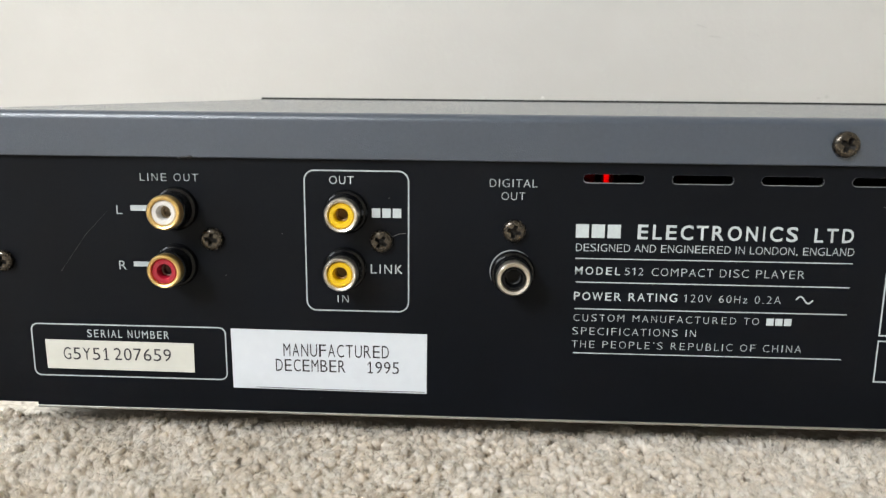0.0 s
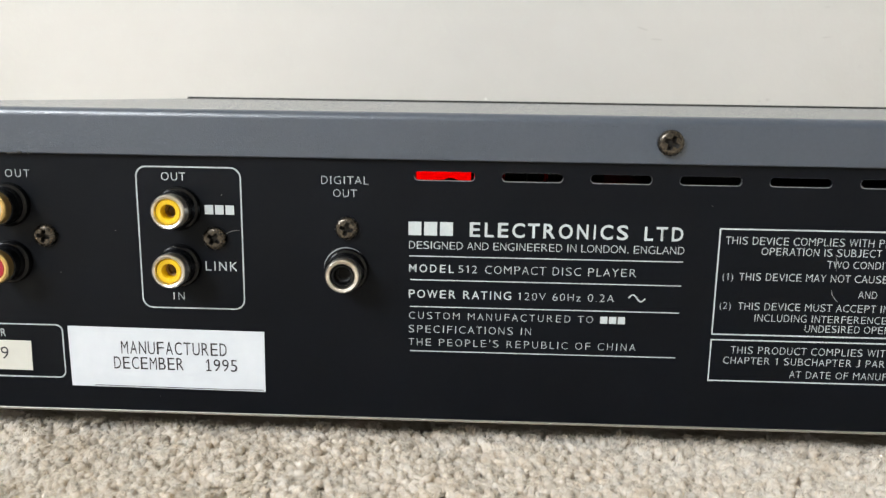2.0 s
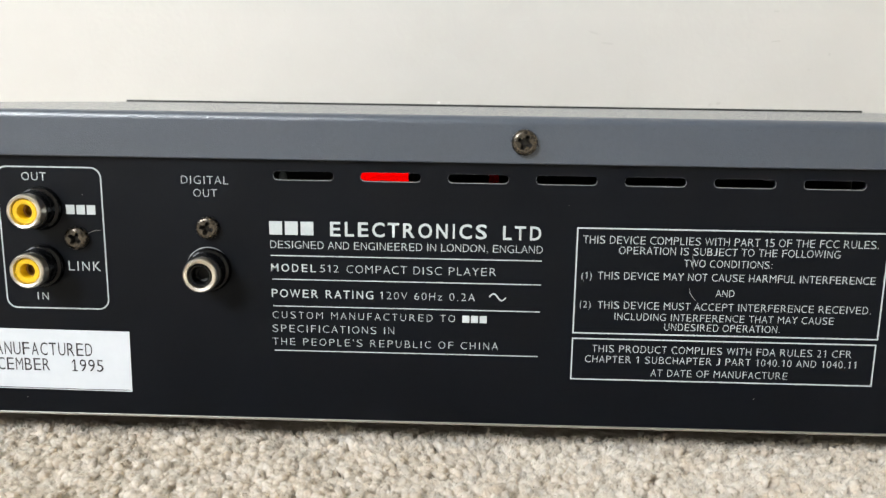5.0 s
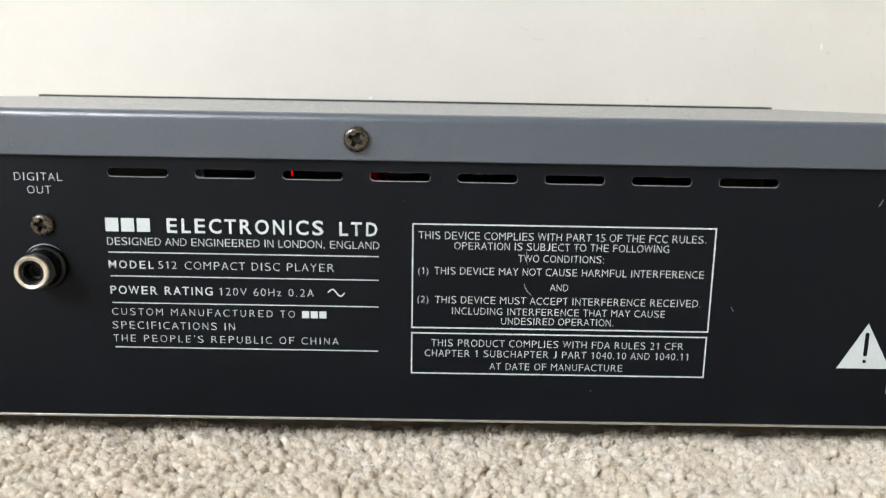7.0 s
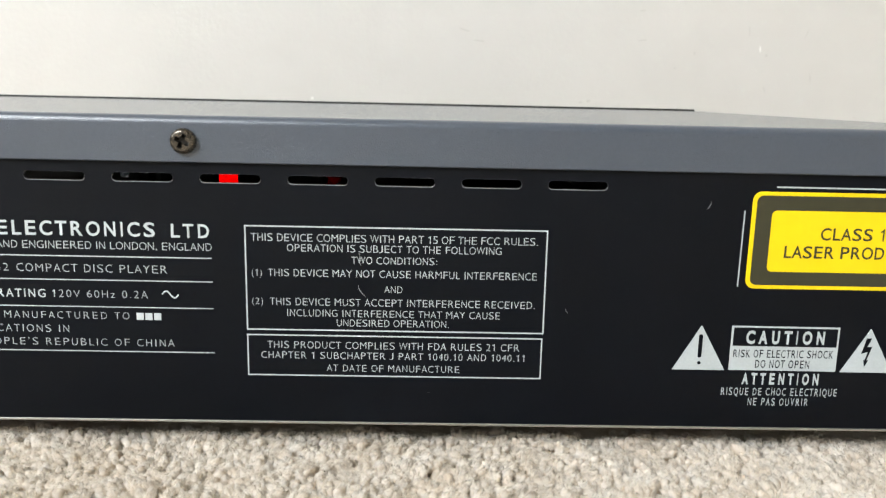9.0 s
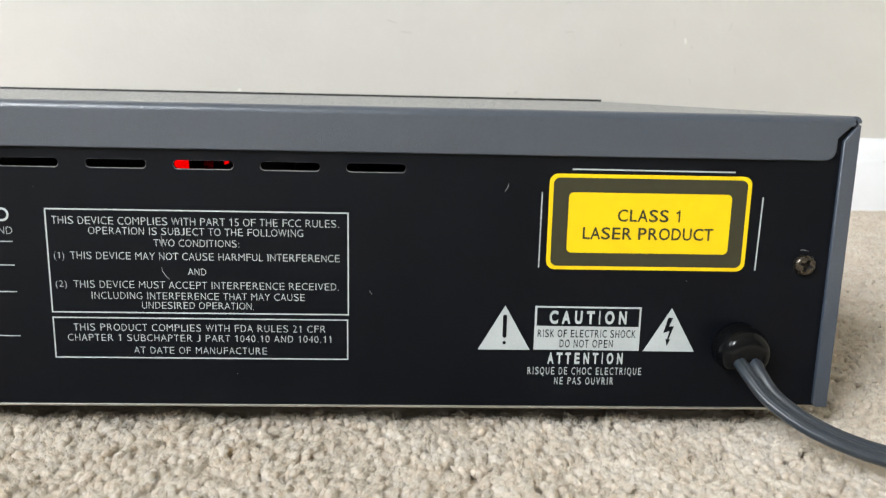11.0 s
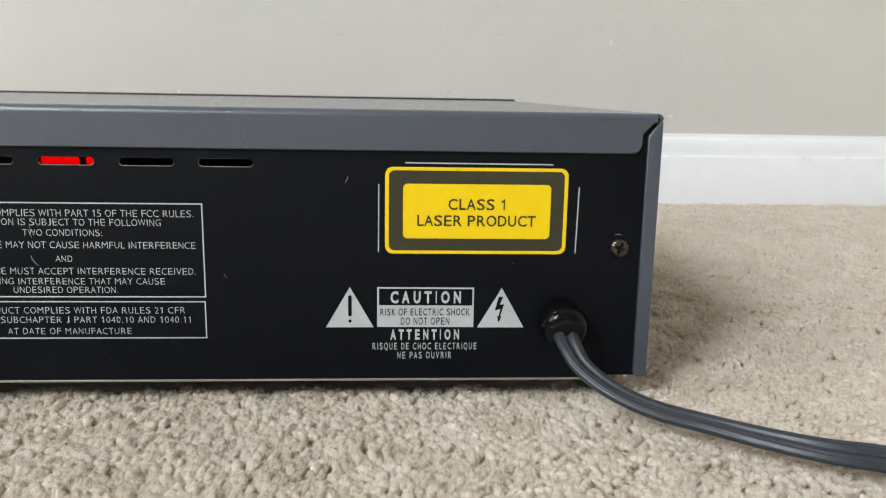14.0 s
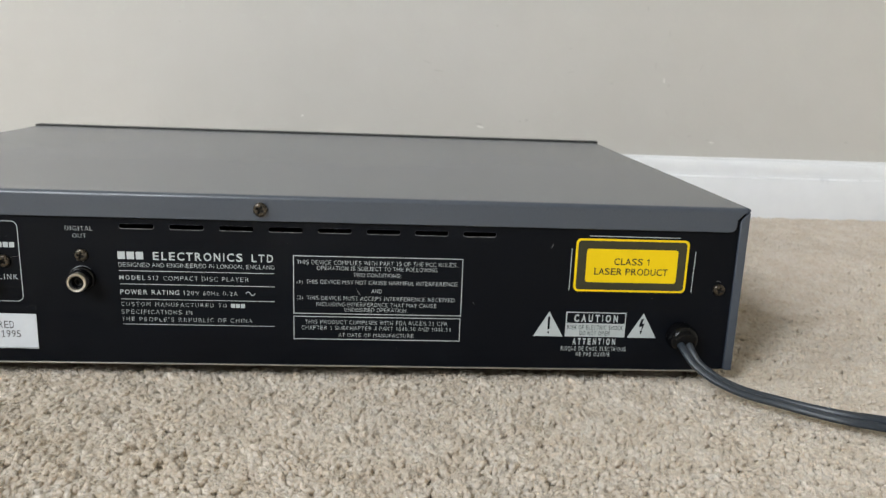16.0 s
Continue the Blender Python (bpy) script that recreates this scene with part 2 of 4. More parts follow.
def lathe(bm, profile, centre, steps=40):
    """A turned body about an axis along y: profile of (radius, y)."""
    cx, cy, cz = centre
    rings = []
    for r, y in profile:
        if r < 1e-7:
            rings.append([bm.verts.new((cx, cy + y, cz))])
        else:
            rings.append([bm.verts.new((cx + r * math.cos(2 * math.pi * i / steps), cy + y, cz + r * math.sin(2 * math.pi * i / steps))) for i in range(steps)])
    for a, b in zip(rings, rings[1:]):
        for i in range(steps):
            j = (i + 1) % steps
            if len(a) == 1 and len(b) == 1:
                continue
            if len(a) == 1:
                bm.faces.new((a[0], b[i], b[j]))
            elif len(b) == 1:
                bm.faces.new((a[i], b[0], a[j]))
            else:
                bm.faces.new((a[i], b[i], b[j], a[j]))


def rounded(x0, x1, z0, z1, r, steps=6):
    """The outline of a rectangle with rounded corners, as (x, z) points."""
    out = []
    for cx, cz, a0 in ((x1 - r, z0 + r, -90), (x1 - r, z1 - r, 0), (x0 + r, z1 - r, 90), (x0 + r, z0 + r, 180)):
        for i in range(steps + 1):
            a = radians(a0 + 90 * i / steps)
            out.append((cx + r * math.cos(a), cz + r * math.sin(a)))
    return out


def ring(bm, outer, inner, y_front, y_back):
    """A closed band between two outlines with as many points each."""
    n = len(outer)
    f = [[bm.verts.new((x, y, z)) for x, z in loop] for loop in (outer, inner) for y in (y_front, y_back)]
    of, ob_, inf, inb = f
    for i in range(n):
        j = (i + 1) % n
        bm.faces.new((of[i], of[j], inf[j], inf[i]))
        bm.faces.new((of[i], ob_[i], ob_[j], of[j]))
        bm.faces.new((inf[i], inf[j], inb[j], inb[i]))


MM = 0.001
Z0 = -0.003          # the panel's own heights are counted from 3 mm under the pile's top
INK_Y = -0.00009     # the printed ink stands this far proud of the enamel


def pz(z):
    return z * MM + Z0


def glyph_mesh(text, spacing, weight):
    c = bpy.data.curves.new("type", "FONT")
    c.body, c.size, c.space_character, c.offset, c.resolution_u, c.extrude = text, 1.0, spacing, weight, 3, 0.0
    c.fill_mode = "FRONT"
    ob = new("type", c)
    dg = bpy.context.evaluated_depsgraph_get()
    me = bpy.data.meshes.new_from_object(ob.evaluated_get(dg))
    bpy.data.objects.remove(ob)
    bpy.data.curves.remove(c)
    return me


def extents(me):
    co = np.empty(len(me.vertices) * 3)
    me.vertices.foreach_get("co", co)
    return co.reshape(-1, 3)


CAP = float(extents(glyph_mesh("H", 1.0, 0.0))[:, 1].max())


# advance, left and right edge of each letter in thousandths of the type size, for a plain grotesque face
FACE = {w[0]: tuple(int(n) for n in w[1:].split(",")) for w in (
    "A667,14,654 B667,74,627 C722,44,681 D722,81,674 E667,86,616 F611,86,583 G778,48,704 H722,77,646 I278,91,188 J500,17,428 "
    "K667,76,663 L556,76,537 M833,73,761 N722,76,646 O778,39,739 P667,86,622 Q778,39,739 R722,88,684 S667,49,620 T611,14,597 "
    "U722,79,644 V667,20,647 W944,16,928 X667,19,648 Y667,14,653 Z611,23,588 0556,37,519 1556,109,359 2556,26,507 3556,34,522 "
    "4556,25,523 5556,32,514 6556,38,518 7556,37,523 8556,38,517 9556,42,514 .278,95,183 ,278,87,191 :278,95,183 (333,68,299 "
    ")333,34,265 z500,31,469 '222,70,152").split()}
SPACE = 300
CAPS = 718
GLYPHS = {}


def glyph(ch, weight):
    """The outline of one letter, from its left edge, and its width; the figure one gets the flag that the built-in one lacks."""
    key = (ch, round(weight, 4))
    if key not in GLYPHS:
        me = glyph_mesh(ch, 1.0, weight)
        co = extents(me)
        co[:, 0] -= co[:, 0].min()
        me.vertices.foreach_set("co", co.ravel())
        wide = float(np.ptp(co[:, 0]))
        if ch == "J":
            # the built-in letter hangs below the line
            co[:, 1] = (co[:, 1] - co[:, 1].min()) * CAP / np.ptp(co[:, 1])
            me.vertices.foreach_set("co", co.ravel())
        if ch == "1":
            bm = bmesh.new()
            bm.from_mesh(me)
            for v in bm.verts:
                v.co.x += wide * 1.6
            corners = [(wide * 1.7, CAP), (wide * 1.35, CAP * 0.90), (0, CAP * 0.83), (0, CAP * 0.83 - wide * 0.8), (wide * 1.7, CAP * 0.89 - wide * 0.8)]
            bm.faces.new([bm.verts.new((u, v, 0.004)) for u, v in corners])
            bm.to_mesh(me)
            bm.free()
            wide *= 2.6
        GLYPHS[key] = (me, wide)
    return GLYPHS[key]


def lettering(text, x0, x1, z0, z1, mat, parent, name="printed_text", weight=0.0, narrow=1.0, y=INK_Y, label=""):
    """One line of print: from x0 to x1, baseline z0, capitals' top z1 (all mm on the panel). The letters keep the face's
    proportions times narrow, and the tracking is opened or closed until the line fills its length."""
    unit = (z1 - z0) / CAPS * narrow
    runs, pen = [], 0.0
    for ch in text:
        if ch == " ":
            pen += SPACE
            continue
        runs.append((ch, pen))
        pen += FACE[ch][0]
    first, last = FACE[text[0]], FACE[text[-1]]
    natural = pen - first[1] - (last[0] - last[2])
    track = ((x1 - x0) / unit - natural) / max(1, len(text) - 1)
    bm = bmesh.new()
    order = [i for i, ch in enumerate(text) if ch != " "]
    for (ch, at), i in zip(runs, order):
        me, wide = glyph(ch, weight)
        lo, hi = FACE[ch][1], FACE[ch][2]
        a = x0 + (at + lo - first[1] + i * track) * unit
        span = (hi - lo) * unit / wide
        start = len(bm.verts)
        bm.from_mesh(me)
        bm.verts.ensure_lookup_table()
        for v in bm.verts[start:]:
            v.co = Vector(((a + v.co.x * span) * MM, y - v.co.z * 0.001, pz(z0) + v.co.y / CAP * (z1 - z0) * MM))
    ob = part(name, bm, mat, parent)
    if label:
        tagged(ob, label=label)
    return ob


def typed(text, x0, x1, z0, z1, mat, parent, y, wide=0.78, weight=-0.004):
    """One line of typewriter print: every letter is drawn as wide as its cell allows."""
    cell = (x1 - x0) / (len(text) - 1 + wide)
    bm = bmesh.new()
    for i, ch in enumerate(text):
        if ch == " ":
            continue
        me = glyph_mesh(ch, 1.0, weight)
        co = extents(me)
        lo, w = co[:, 0].min(), np.ptp(co[:, 0])
        a, span = x0 + i * cell, cell * wide
        if ch in "1I":
            a, span = a + span * 0.42, span * 0.2
        first = len(bm.verts)
        bm.from_mesh(me)
        bm.verts.ensure_lookup_table()
        for v in bm.verts[first:]:
            v.co = Vector(((a + (v.co.x - lo) / w * span) * MM, y, pz(z0) + v.co.y / CAP * (z1 - z0) * MM))
        if ch == "1":
            for q in ([(a - 0.55, z1 - 0.75), (a - 0.55, z1 - 1.1), (a + 0.02, z1 - 0.42), (a + 0.02, z1)], [(a - 0.5, z0 + 0.28), (a - 0.5, z0), (a + span + 0.5, z0), (a + span + 0.5, z0 + 0.28)]):
                bm.faces.new([bm.verts.new((u * MM, y - 0.000004, pz(v))) for u, v in q])
    return part("printed_text", bm, mat, parent)


def bars(x0, x1, z0, z1, count, mat, parent, gap=0.22, y=INK_Y):
    """A mark drawn as plain blocks."""
    w = (x1 - x0) / (count + gap * (count - 1))
    for i in range(count):
        a = x0 + i * w * (1 + gap)
        flat([(a, z0), (a + w, z0), (a + w, z1), (a, z1)], mat, parent, "printed_bar", y)


def flat(outline_mm, mat, parent, name, y=INK_Y, label=""):
    bm = bmesh.new()
    plate(bm, [(x * MM, pz(z)) for x, z in outline_mm], y, y + 0.00006)
    return part(name, bm, mat, parent, label)


def printed_box(x0, x1, z0, z1, wide, radius, mat, parent):
    bm = bmesh.new()
    o = [(x * MM, pz(z)) for x, z in rounded(x0, x1, z0, z1, max(radius, 0.02), 8 if radius > 0.5 else 1)]
    i = [(x * MM, pz(z)) for x, z in rounded(x0 + wide, x1 - wide, z0 + wide, z1 - wide, max(radius - wide, 0.02), 8 if radius > 0.5 else 1)]
    ring(bm, o, i, INK_Y, INK_Y + 0.00006)
    return part("printed_border", bm, mat, parent)


def rule(x0, z0, x1, z1, wide, mat, parent, name="printed_rule", y=INK_Y):
    d = Vector((x1 - x0, z1 - z0)).normalized() * wide / 2
    n = Vector((-d.y, d.x))
    a, b = Vector((x0, z0)), Vector((x1, z1))
    return flat([tuple(a + n), tuple(a - n), tuple(b - n), tuple(b + n)], mat, parent, name, y)


def stroke(points, wide, mat, parent, name, y=INK_Y, taper=False):
    """A thin curved line through (x, z) points in mm on the panel."""
    bm = bmesh.new()
    pts = [Vector(p) for p in points]
    rows = []
    for i, p in enumerate(pts):
        d = (pts[min(i + 1, len(pts) - 1)] - pts[max(i - 1, 0)]).normalized()
        w = wide / 2 * (1.0 if not taper else max(0.25, math.sin(math.pi * (i + 0.5) / len(pts))))
        n = Vector((-d.y, d.x)) * w
        rows.append([bm.verts.new(((q.x) * MM, y, pz(q.y))) for q in (p + n, p - n)])
    for a, b in zip(rows, rows[1:]):
        bm.faces.new((a[0], a[1], b[1], b[0]))
    return part(name, bm, mat, parent)


# ================= the room =================
X0, X1, Y0, Y1, H = -2.4, 2.1, -2.0, 0.45, 2.7
T = 0.12

bm = bmesh.new()
box(bm, X0 - T, X1 + T, Y0 - T, Y1 + T, -0.06, -0.0030)
floor = structure("floor", bm, CARPET_FLAT, "beige wall-to-wall cut pile carpet over the floor", "carpet")

bm = bmesh.new()
box(bm, X0 - T, X1 + T, Y0 - T, Y1 + T, H, H + 0.1)
structure("ceiling", bm, CEILING, "plain flat cream painted ceiling above the room", "ceiling")

bm = bmesh.new()
box(bm, X0 - T, X1 + T, Y1, Y1 + T, -0.0035, H)
wall_north = structure("wall_north", bm, WALL, "warm white painted wall with small scuffs and chips", "wall")

# unseen wall, set near and cream to bounce warm light into the shadow
bm = bmesh.new()
box(bm, X1, X1 + T, Y0, Y1, -0.0035, H)
structure("wall_east", bm, CEILING, "unseen cream wall added to bounce warm light", "wall")


def wall_with_window(name, along, at, thick, lo, hi, w0, w1, s0, s1):
    """A wall with one opening; along: the axis that it runs on; at..thick: its faces on the other axis."""
    b = bmesh.new()
    for u0, u1, z0, z1 in ((lo, w0, -0.0035, H), (w1, hi, -0.0035, H), (w0, w1, -0.0035, s0), (w0, w1, s1, H)):
        if along == "y":
            box(b, min(at, thick), max(at, thick), u0, u1, z0, z1)
        else:
            box(b, u0, u1, min(at, thick), max(at, thick), z0, z1)
    return structure(name, b, WALL, "plain warm white painted wall with a window", "wall")


wall_with_window("wall_west", "y", X0 - T, X0, Y0, Y1, -1.55, -0.35, 0.95, 2.25)
wall_with_window("wall_south", "x", Y0 - T, Y0, X0, X1, -2.00, -1.10, 1.32, 2.28)


def window(name, along, at, w0, w1, s0, s1):
    base = tagged(new(name), label="white painted sash window with a clear pane", category="window", kind="structure")
    d = 0.05

    def b3(b, u0, u1, v0, v1, z0, z1):
        if along == "y":
            box(b, v0, v1, u0, u1, z0, z1, 0.003)
        else:
            box(b, u0, u1, v0, v1, z0, z1, 0.003)
    b = bmesh.new()
    b3(b, w0, w0 + d, at - 0.03, at + 0.03, s0, s1)
    b3(b, w1 - d, w1, at - 0.03, at + 0.03, s0, s1)
    b3(b, w0 + d, w1 - d, at - 0.03, at + 0.03, s0, s0 + d)
    b3(b, w0 + d, w1 - d, at - 0.03, at + 0.03, s1 - d, s1)
    part("window_frame", b, TRIM, base)
    b = bmesh.new()
    b3(b, w0 + d, w1 - d, at - 0.004, at + 0.004, s0 + d, s1 - d)
    pane = part("pane", b, GLASS, base)
    pane.visible_shadow = False


window("window_1", "y", X0 - 0.08, -1.55, -0.35, 0.95, 2.25)
window("window_2", "x", Y0 - 0.08, -2.00, -1.10, 1.32, 2.28)


def baseboard():
    """A moulded skirting along the north wall: plain face, step, and a cove up to a thin top edge."""
    b = bmesh.new()
    face = Y1 - 0.0125
    prof = [(Y1, -0.0035), (face, -0.0035), (face, 0.0395), (face + 0.0006, 0.0405), (face + 0.0030, 0.0412), (face + 0.0034, 0.0440)]
    for i in range(9):
        a = radians(90 * i / 8)
        prof.append((face + 0.0036 + 0.0052 * (1 - math.cos(a)), 0.0440 + 0.0120 * math.sin(a)))
    prof += [(face + 0.0096, 0.0572), (face + 0.0100, 0.0590), (Y1, 0.0594)]
    ends = []
    xs = np.linspace(X0, X1, 3)
    for x in xs:
        ends.append([b.verts.new((x, y, z)) for y, z in prof])
    for p, q in zip(ends, ends[1:]):
        for i in range(len(prof) - 1):
            b.faces.new((p[i], p[i + 1], q[i + 1], q[i]))
    return structure("baseboard", b, TRIM, "white gloss painted moulded baseboard along the wall", "baseboard", smooth=True)


baseboard()

rng = random.Random(7)


def chip(x, z, w, h, mat, tilt=0.0):
    b = bmesh.new()
    pts = []
    for i in range(9):
        a = 2 * math.pi * i / 9
        r = rng.uniform(0.65, 1.15)
        u, v = w / 2 * r * math.cos(a), h / 2 * r * math.sin(a)
        c, s = math.cos(tilt), math.sin(tilt)
        pts.append((x + u * c - v * s, z + u * s + v * c))
    plate(b, pts, Y1 - 0.0002, Y1)
    part("paint_chip", b, mat, wall_north)


for x, z, w, h, m, a in (
        (-0.1515, 0.1732, 0.0026, 0.0022, CHIP_DARK, 0), (-0.160, 0.158, 0.0016, 0.0016, CHIP_DARK, 0), (0.1397, 0.0848, 0.009, 0.0022, CHIP_DARK, -0.3),
        (0.141, 0.0825, 0.008, 0.003, CHIP_LIGHT, -0.2), (0.1874, 0.0907, 0.0042, 0.0026, CHIP_DARK, 0), (-0.0364, 0.0879, 0.0028, 0.0022, CHIP_LIGHT, 0.2),
        (0.2287, 0.1393, 0.0085, 0.0012, CHIP_DARK, 0.1), (0.3295, 0.1296, 0.0022, 0.003, CHIP_DARK, 0), (0.324, 0.134, 0.0016, 0.006, CHIP_LIGHT, 0.2),
        (0.4068, 0.0817, 0.0016, 0.002, CHIP_DARK, 0), (0.5214, 0.0783, 0.0042, 0.0014, CHIP_DARK, 0.1), (0.0975, 0.136, 0.012, 0.0016, CHIP_DARK, -0.1),
        (0.181, 0.0893, 0.003, 0.0018, CHIP_DARK, 0), (0.314, 0.148, 0.0009, 0.0085, CHIP_DARK, 0.15), (0.375, 0.0765, 0.0065, 0.002, CHIP_DARK, 0.0),
        (0.301, 0.203, 0.0016, 0.005, CHIP_DARK, 0.1), (0.227, 0.162, 0.0055, 0.0016, CHIP_DARK, 0.0), (0.271, 0.130, 0.0018, 0.0024, CHIP_DARK, 0.2),
        (0.3605, 0.147, 0.0010, 0.010, CHIP_DARK, -0.35), (0.367, 0.112, 0.0008, 0.007, CHIP_DARK, 0.2), (0.356, 0.0800, 0.0050, 0.0016, CHIP_DARK, 0.1),
        (0.153, 0.181, 0.0030, 0.0022, CHIP_DARK, 0.3), (0.086, 0.144, 0.0090, 0.0014, CHIP_DARK, -0.3), (0.325, 0.180, 0.0009, 0.0060, CHIP_DARK, 0.1),
        (0.380, 0.074, 0.006, 0.0016, CHIP_LIGHT, -0.1), (0.33, 0.103, 0.0008, 0.006, CHIP_DARK, 0.4), (0.256, 0.118, 0.0022, 0.0016, CHIP_DARK, 0)):
    chip(x, z, w, h, m, a)

# ================= the player =================
player = tagged(new("cd_player"), label="slate grey and black compact disc player standing on beige carpet", category="cd player")
TOP = 0.0842          # top of the cover
SHEET = 0.001


def build_cover():
    b = bmesh.new()
    r = 0.0020
    half = 0.2150
    # top sheet and the bend down over the back
    outer, inner = [(0.2790, TOP + 0.0013)], [(0.2790, TOP + 0.0013 - SHEET)]
    for i in range(9):
        a = radians(90 * i / 8)
        outer.append((0.0008 - r * math.sin(a), TOP - r + r * math.cos(a)))
        inner.append((0.0008 - (r - SHEET) * math.sin(a), TOP - r + (r - SHEET) * math.cos(a)))
    outer.append((0.0008 - r, TOP - r - 0.0005))
    inner.append((0.0008 - r + SHEET, TOP - r - 0.0005))
    loop = outer + inner[::-1]
    rows = []
    for x in np.linspace(-half, half, 2):
        rows.append([b.verts.new((x, y, z)) for y, z in loop])
    n = len(loop)
    for i in range(n):
        j = (i + 1) % n
        b.faces.new((rows[0][i], rows[0][j], rows[1][j], rows[1][i]))
    b.faces.new(rows[0])
    b.faces.new(rows[1])
    # the hanging lip at the back, with clipped and rounded lower corners
    lip = []
    zl, zt = pz(76.0), TOP - r - 0.0005
    rc = 0.0028
    for s in (1, -1):
        side = []
        for i in range(6):
            a = radians(-90 + 90 * i / 5)
            side.append((0.2110 - rc + rc * math.cos(a), zl + rc + rc * math.sin(a)))
        side += [(0.2110, pz(81.6)), (0.2141, pz(84.6)), (0.2141, zt)]
        lip += side if s > 0 else [(-x, z) for x, z in side[::-1]]
    plate(b, lip, 0.0008 - r, 0.0008 - r + SHEET, 0.00025, True)
    # sides with their bend
    for s in (1, -1):
        o, q = [], []
        rs = 0.0017
        for i in range(7):
            a = radians(90 * i / 6)
            o.append((half + rs * math.sin(a), TOP - rs + rs * math.cos(a)))
            q.append((half + (rs - SHEET) * math.sin(a), TOP - rs + (rs - SHEET) * math.cos(a)))
        o.append((half + rs, pz(10.4)))
        q.append((half + rs - SHEET, pz(10.4)))
        loop = [(s * x, z) for x, z in o + q[::-1]]
        rows = [[b.verts.new((x, y, z + (0.0013 if y > 0.1 and z > 0.05 else 0.0))) for x, z in loop] for y in (0.0002, 0.2790)]
        n = len(loop)
        for i in range(n):
            j = (i + 1) % n
            b.faces.new((rows[0][i], rows[0][j], rows[1][j], rows[1][i]))
        b.faces.new(rows[0])
        b.faces.new(rows[1])
        # the rolled corner between the top's bend and the side's
        curl = [(s * x, z) for x, z in o[:-1] + q[:-1][::-1]]
        ends = [[b.verts.new((x, y, z)) for x, z in curl] for y in (-0.0009, 0.0002)]
        for i in range(len(curl)):
            j = (i + 1) % len(curl)
            b.faces.new((ends[0][i], ends[0][j], ends[1][j], ends[1][i]))
        b.faces.new(ends[0])
        # return lip along the back edge of the side
        out = [(0.2127, pz(11.2)), (0.2137, pz(10.3)), (0.2167, pz(10.3)), (0.2167, pz(84.9)), (0.2160, pz(85.2)), (0.2127, pz(81.0))]
        plate(b, [(s * x, z) for x, z in (out if s > 0 else out[::-1])], -0.0010, 0.0000, 0.0003)
    return part("cover", b, COVER, player, "slate grey textured enamel steel cover", smooth=True, sharp=50, level=True)


build_cover()


def build_panel():
    """The steel back plate with its eight vent slots cut through."""
    b = bmesh.new()
    loops = [[(-0.2155, pz(10.6)), (-0.2010, pz(10.6)), (-0.2010, pz(9.9)), (0.2025, pz(9.9)), (0.2025, pz(10.6)), (0.2155, pz(10.6)), (0.2155, pz(85.0)), (-0.2155, pz(85.0))]]
    for k in range(8):
        x0 = (-59.7 + 21.18 * k) * MM
        loops.append(rounded(x0, x0 + 0.01465, pz(71.15), pz(73.25), 0.00104, 6))
    fronts = []
    edges = []
    for lp in loops:
        vs = [b.verts.new((x, 0.0, z)) for x, z in lp]
        fronts.append(vs)
        edges += [b.edges.new((vs[i], vs[(i + 1) % len(vs)])) for i in range(len(vs))]
    bmesh.ops.triangle_fill(b, edges=edges, use_beauty=True, normal=(0, -1, 0))
    for vs in fronts:
        back = [b.verts.new((v.co.x, SHEET, v.co.z)) for v in vs]
        for i in range(len(vs)):
            j = (i + 1) % len(vs)
            b.faces.new((vs[i], vs[j], back[j], back[i]))
    return part("back_panel", b, BLACK, player, "black satin enamel steel back panel with white printing")


panel = build_panel()

# pale metal rims of the vent slots, widest along the lower edge
for k in range(8):
    x0 = -59.7 + 21.18 * k
    b = bmesh.new()
    o = [(x * MM, pz(z)) for x, z in rounded(x0 - 0.02, x0 + 14.67, 71.00, 73.255, 1.08, 8)]
    i = [(x * MM, pz(z)) for x, z in rounded(x0, x0 + 14.65, 71.15, 73.25, 1.04, 8)]
    ring(b, o, i, -0.00008, 0.0004)
    part("vent_rim", b, SCRATCH, panel)

b = bmesh.new()
box(b, -0.2010, 0.2025, -0.00035, 0.0030, pz(9.25), pz(9.88), 0.00012, 1)
part("bottom_edge", b, BARE_STEEL, player, "bright cut steel edge of the bottom plate")
# dark colour behind the edge deepens the shade under the casing
b = bmesh.new()
box(b, -0.2010, 0.2025, 0.0030, 0.2780, pz(9.25), pz(9.88), 0.00012, 1)
part("bottom_plate", b, CHARCOAL, player, "steel bottom plate, coloured dark to deepen the shade beneath")

# the thin uprights mask parts of the red; a small hole passes light
b = bmesh.new()
for x0, x1, z0, z1 in (
        (-0.2175, -0.1262, 0.0035, 0.0866), (-0.1262, -0.1218, 0.0035, 0.0392), (-0.1262, -0.1218, 0.0438, 0.0866), (-0.1218, -0.080, 0.0035, 0.0866),
        (0.0070, 0.2175, 0.0035, 0.0866), (-0.080, 0.0070, 0.0035, 0.0280), (-0.080, 0.0070, 0.0520, 0.0866), (-0.0305, -0.0282, 0.0280, 0.0520),
        (-0.0262, -0.0235, 0.0280, 0.0520), (-0.0160, -0.0125, 0.0280, 0.0520), (-0.0050, -0.0030, 0.0280, 0.0520)):
    box(b, x0, x1, 0.2801, 0.2880, z0, z1)
part("faceplate", b, CHARCOAL, player, "black front plate that stands just above the cover")
b = bmesh.new()
box(b, -0.080, -0.0282, 0.2830, 0.2850, 0.0280, 0.0520)
part("display_window", b, RED_ACRYLIC, player, "clear red acrylic display window")
# plug added in the hole, stands in for a pale reflected spot
b = bmesh.new()
